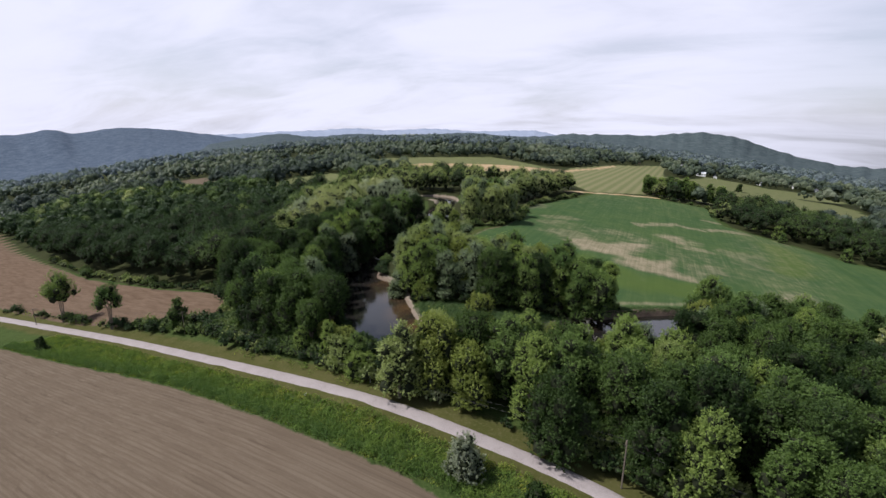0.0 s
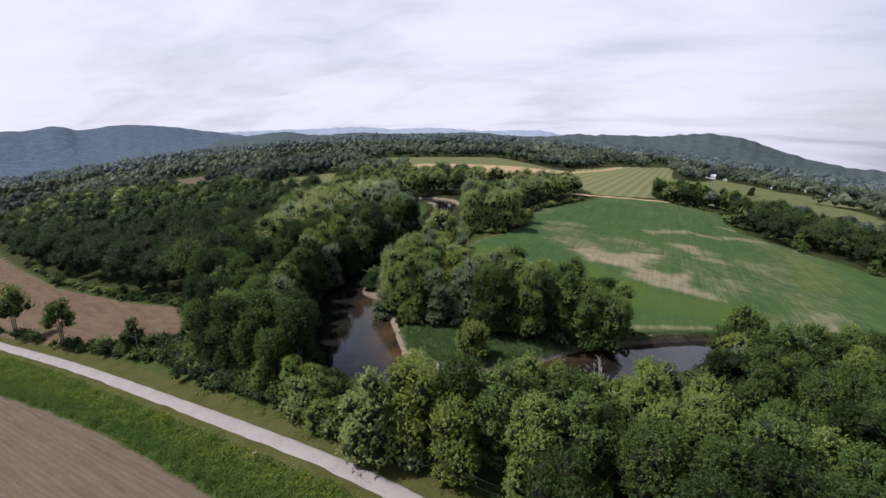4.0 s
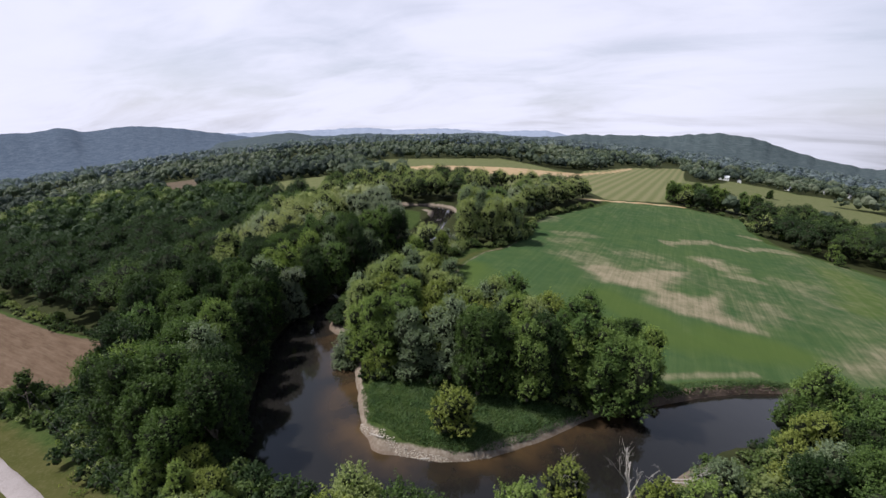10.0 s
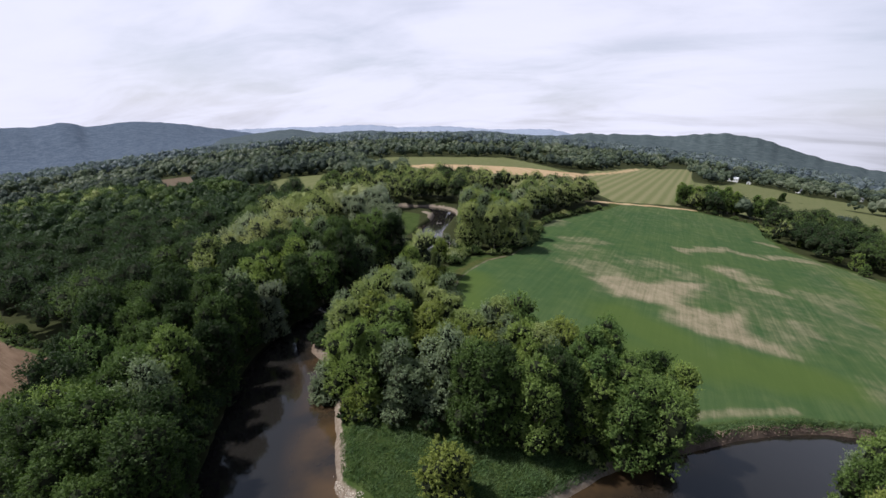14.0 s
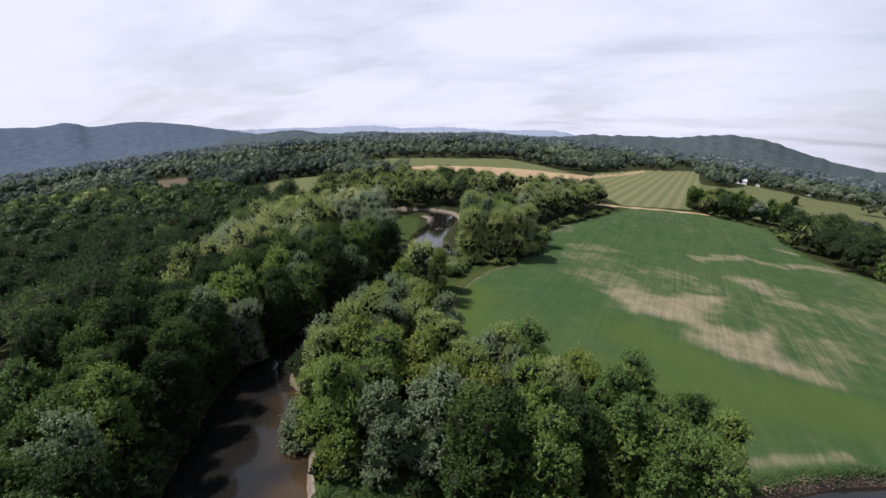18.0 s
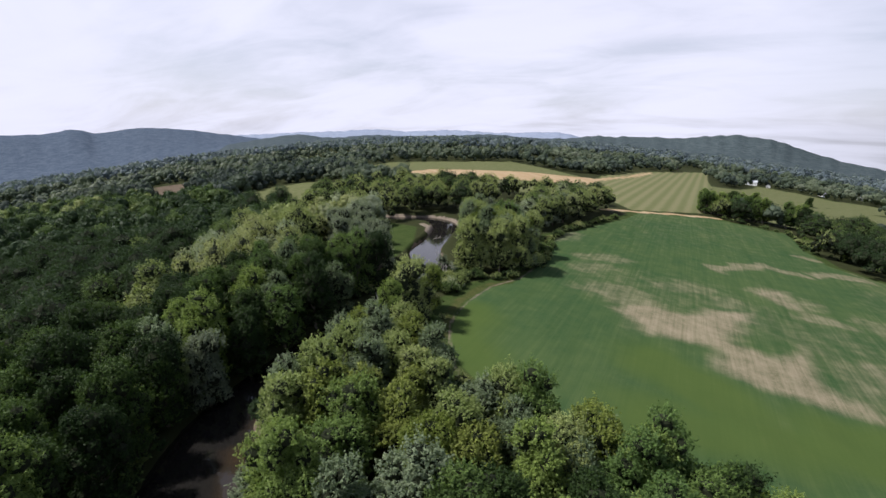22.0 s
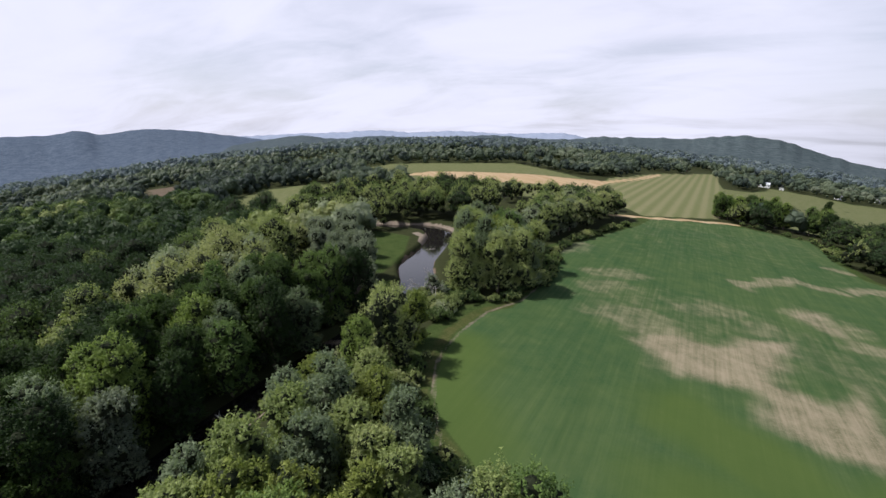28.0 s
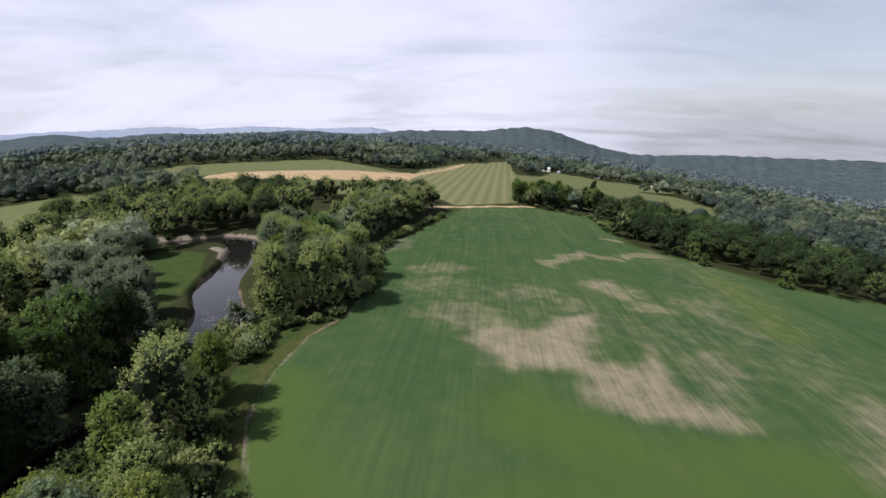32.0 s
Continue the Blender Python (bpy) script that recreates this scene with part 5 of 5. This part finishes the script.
def fallen_branch(x, y, turn, length):
    """A stripped crown that fell over, its forks in the air."""
    r_ = np.random.default_rng(int(length * 10))
    bm = bmesh.new()
    branches(bm, r_, (0, 0, 0.2), (0, 1, 0.25), length * 0.4, 0.16, 4)
    ob = tagged(new("fallen_branch", from_bm("fallen_branch", bm, DEAD)), "bleached fallen branch lying across the bank", "log")
    ob.matrix_basis = pose(x, y, height(x, y), 0, 0, turn)


def fallen_log(x, y, turn, length, rise):
    r_ = np.random.default_rng(int(length * 10))
    bm = bmesh.new()
    stem(bm, (0, 0, 0), (0, length * 0.6, rise * 0.6), 0.24, 0.18)
    stem(bm, (0, length * 0.6, rise * 0.6), (0.3, length, rise), 0.18, 0.07)
    for k in range(5):
        s = 0.35 + 0.13 * k
        stem(bm, (0, length * s, rise * s), (r_.normal() * 1.4, length * s + 1.0, rise * s + r_.uniform(0.3, 1.6)), 0.06, 0.02, 5)
    ob = tagged(new("fallen_log", from_bm("fallen_log", bm, DEAD)), "bleached fallen trunk leaning over the dark water", "log")
    ob.matrix_basis = pose(x, y, float(dish(np.array(x), np.array(y))) - WATER_DROP - 0.3, 0, 0, turn)


fallen_branch(33.5, 98.0, -40, 7.5)
fallen_log(-8.5, 207, 25, 11, 3.0)
fallen_log(-21, 176, 70, 8, 1.4)
fallen_log(112, 146.0, 75, 9, 0.9)
fallen_log(104, 145.5, 95, 6, 0.5)
fallen_log(-3, 300, -60, 6, 0.4)


def driftwood(seed, x, y, turn, length):
    """A stripped branch lying on the sand with a few broken forks."""
    r_ = np.random.default_rng(seed)
    bm = bmesh.new()
    bend = Vector((length * 0.55, r_.normal() * 0.2, 0.16))
    stem(bm, (0, 0, 0.08), bend, 0.11, 0.085, 7)
    stem(bm, bend, (length, r_.normal() * 0.4, 0.1), 0.085, 0.03, 7)
    for k in range(3):
        root = Vector((length * (0.3 + 0.2 * k), 0, 0.13))
        stem(bm, root, root + Vector((r_.uniform(0.2, 0.7), r_.normal() * 0.6, r_.uniform(0.05, 0.5))), 0.045, 0.015, 5)
    ob = tagged(new("driftwood", from_bm("driftwood", bm, DEAD)), "bleached driftwood branch on the sandy river edge", "driftwood", group="driftwood on the river point")
    ob.matrix_basis = pose(x, y, height(x, y) - 0.03, 0, 0, turn)


for k, (x, y, turn, length) in enumerate([(-10.4, 120.5, 110, 2.4), (-7.2, 115.2, 130, 1.8), (-1.8, 109.6, 160, 2.8), (4.6, 106.6, 10, 2.0), (13.5, 106.6, 20, 2.6), (21.5, 109.6, 45, 2.2), (29.0, 115.2, 35, 3.0), (35.5, 120.0, 50, 2.2)]):
    driftwood(300 + k, x, y, turn, length)


# ---------------------------------------------------------------- poles, posts and wires
def utility_pole(x, y, h, turn, label):
    thing = tagged(new("utility_pole"), label, "utility pole", group="poles along the lane")
    bm = bmesh.new()
    stem(bm, (0, 0, -0.5), (0, 0, h), 0.13, 0.09, 10)
    part("post", from_bm("post", bm, POLE), thing)
    bm = bmesh.new()
    bmesh.ops.create_cube(bm, size=1, matrix=Matrix.Translation((0, 0.14, h - 0.5)) @ Matrix.Diagonal((1.7, 0.1, 0.12, 1)))
    bmesh.ops.bevel(bm, geom=bm.edges[:], offset=0.012, segments=1, affect="EDGES")
    part("crossarm", from_bm("crossarm", bm, POLE), thing)
    for s in (-0.75, 0.75):
        bm = bmesh.new()
        stem(bm, (s, 0.14, h - 0.44), (s, 0.14, h - 0.30), 0.05, 0.035, 8)
        part("insulator", from_bm("insulator", bm, GLASS), thing)
    thing.matrix_basis = pose(x, y, height(x, y), 0, 0, turn)
    return Vector((x, y, height(x, y) + h - 0.3))


tops = [utility_pole(26.0, 55.2, 8.0, 65, "grey wooden utility pole beside the lane"), utility_pole(64, 29, 8.0, 60, "grey wooden utility pole beside the lane")]
tops = [utility_pole(-145, 151, 6.5, 60, "slim wooden pole beside the lane"), utility_pole(-75.5, 123.5, 7.0, 62, "pale leaning wooden pole in the roadside hedge")] + tops
for a, b in zip(tops[:-1], tops[1:]):
    bm = bmesh.new()
    for off in (-0.7, 0.7):
        shift = Vector((0.4, 0.9, 0)) * off
        steps = [a.lerp(b, k / 12) + shift - Vector((0, 0, 0.8 * math.sin(math.pi * k / 12))) for k in range(13)]
        for p, q in zip(steps[:-1], steps[1:]):
            stem(bm, p, q, 0.014, 0.014, 4)
    tagged(new("power_line", from_bm("power_line", bm, WIRE)), "sagging pair of thin overhead wires", "wire")


def marker(name, x, y, w_, d_, h, label):
    bm = bmesh.new()
    bmesh.ops.create_cube(bm, size=1, matrix=Matrix.Translation((0, 0, h / 2)) @ Matrix.Diagonal((w_, d_, h, 1)))
    bmesh.ops.bevel(bm, geom=bm.edges[:], offset=0.02, segments=2, affect="EDGES")
    ob = tagged(new(name, from_bm(name, bm, WHITE)), label, "marker")
    ob.matrix_basis = pose(x, y, height(x, y) - 0.05, 0, 0, 20)


marker("marker_post", -14.4, 82.0, 0.12, 0.12, 1.5, "white marker post on the mown verge")
marker("white_box", -26.7, 79.2, 0.5, 0.35, 0.3, "small white box lying in the weeds")


# ---------------------------------------------------------------- farms beyond the meadows
def house(x, y, turn, length, width, eaves, wall_mat, roof_mat, label, category="house", chimney=True, windows=4):
    thing = tagged(new("barn" if category == "barn" else "house"), label, category, group="farm buildings across the meadows")
    top, over = eaves + width * 0.36, 0.4
    bm = bmesh.new()
    ring = [(-width / 2, 0), (width / 2, 0), (width / 2, eaves), (0, top), (-width / 2, eaves)]
    ends = [[bm.verts.new((s * length / 2, a, b - (1.0 if b == 0 else 0))) for a, b in ring] for s in (-1, 1)]
    for i in range(5):
        bm.faces.new((ends[0][i], ends[0][(i + 1) % 5], ends[1][(i + 1) % 5], ends[1][i]))
    bm.faces.new(ends[0][::-1])
    bm.faces.new(ends[1])
    bmesh.ops.recalc_face_normals(bm, faces=bm.faces[:])
    body = part("wall", from_bm("wall", bm, wall_mat), thing)
    bm = bmesh.new()
    for s in (-1, 1):
        a, b = Vector((0, 0, top + 0.25)), Vector((0, s * (width / 2 + over), eaves - over * 0.72 + 0.25))
        corners = [Vector((e * (length / 2 + over), p.y, p.z + t)) for t in (0, -0.2) for e, p in ((-1, a), (1, a), (1, b), (-1, b))]
        v = [bm.verts.new(c) for c in corners]
        for f in ((0, 1, 2, 3), (7, 6, 5, 4), (0, 4, 5, 1), (1, 5, 6, 2), (2, 6, 7, 3), (3, 7, 4, 0)):
            bm.faces.new([v[i] for i in f])
    bmesh.ops.recalc_face_normals(bm, faces=bm.faces[:])
    roof = part("roof", from_bm("roof", bm, roof_mat), thing)
    for i in range(windows):
        for s in (-1, 1):
            px = -length / 2 + (i + 0.5) * length / windows
            bm = bmesh.new()
            bmesh.ops.create_cube(bm, size=1, matrix=Matrix.Translation((px, s * (width / 2 + 0.01), eaves * 0.55)) @ Matrix.Diagonal((1.1, 0.1, 1.5, 1)))
            part("window", from_bm("window", bm, GLASS), thing)
    bm = bmesh.new()
    bmesh.ops.create_cube(bm, size=1, matrix=Matrix.Translation((-length / 2 - 0.01, 0.3, 1.1)) @ Matrix.Diagonal((0.1, 1.3 if chimney else 3.0, 2.3, 1)))
    part("door", from_bm("door", bm, BARN), thing)
    if chimney:
        bm = bmesh.new()
        bmesh.ops.create_cube(bm, size=1, matrix=Matrix.Translation((length * 0.2, 0.3, top + 0.5)) @ Matrix.Diagonal((0.8, 0.8, 1.8, 1)))
        part("chimney", from_bm("chimney", bm, BARN), roof)
    thing.matrix_basis = pose(x, y, height(x, y), 0, 0, turn)


house(480, 862, 150, 15.8, 7.9, 4.8, WHITE, TIN, "long white farmhouse with a bright roof")
house(500, 850, 60, 8.6, 5.8, 3.2, WHITE, SLATE, "white annexe beside the farmhouse")
house(556, 1085, 40, 7.9, 6.5, 5.2, WHITE, SLATE, "white house among trees at the wood's edge")
house(430, 1040, 160, 18.7, 7.2, 3.6, BARN, SLATE, "dark weathered barn beyond the hay meadow", "barn", False, 3)
house(569, 826, 20, 8.6, 6.5, 4.0, WHITE, SLATE, "white house with a grey roof beside the road")
house(658, 862, 10, 9.4, 6.5, 4.0, WHITE, SLATE, "white house with a grey roof beside the road")
house(690, 850, 30, 8.6, 6.5, 4.0, WHITE, SLATE, "white house with a grey roof beside the road")
house(633, 752, 20, 15.8, 7.9, 3.6, WHITE, TIN, "long low white shed with a shining metal roof", "barn", False, 4)
house(664, 735, 80, 8.6, 6.5, 3.6, WHITE, SLATE, "pale house behind the long shed")
house(1040, 655, 30, 11.5, 7.2, 4.0, WHITE, TIN, "white house far down the valley")

# yard trees round the farms
yard = np.array([(470, 872), (462, 858), (512, 862), (520, 845), (545, 1092), (570, 1080), (440, 1052), (412, 1046), (560, 838), (580, 832), (582, 815), (648, 872), (670, 868), (700, 842), (702, 862), (650, 744), (620, 742), (676, 742), (680, 725), (1028, 662), (1056, 650)], float)
stand_of("yard_trees", rng, yard, rng.uniform(9, 15, len(yard)), HAZY_FAR_WOODS, 400, 0.5, 8, 0.36, label="trees standing round the farm buildings", category="trees", tone=rng.uniform(0.1, 0.6, len(yard)))

# the patterns that were copied are no longer needed
for model in [m for kind in ALL.values() for m in kind]:
    for ob in (*model.children_recursive, model):
        bpy.data.objects.remove(ob)
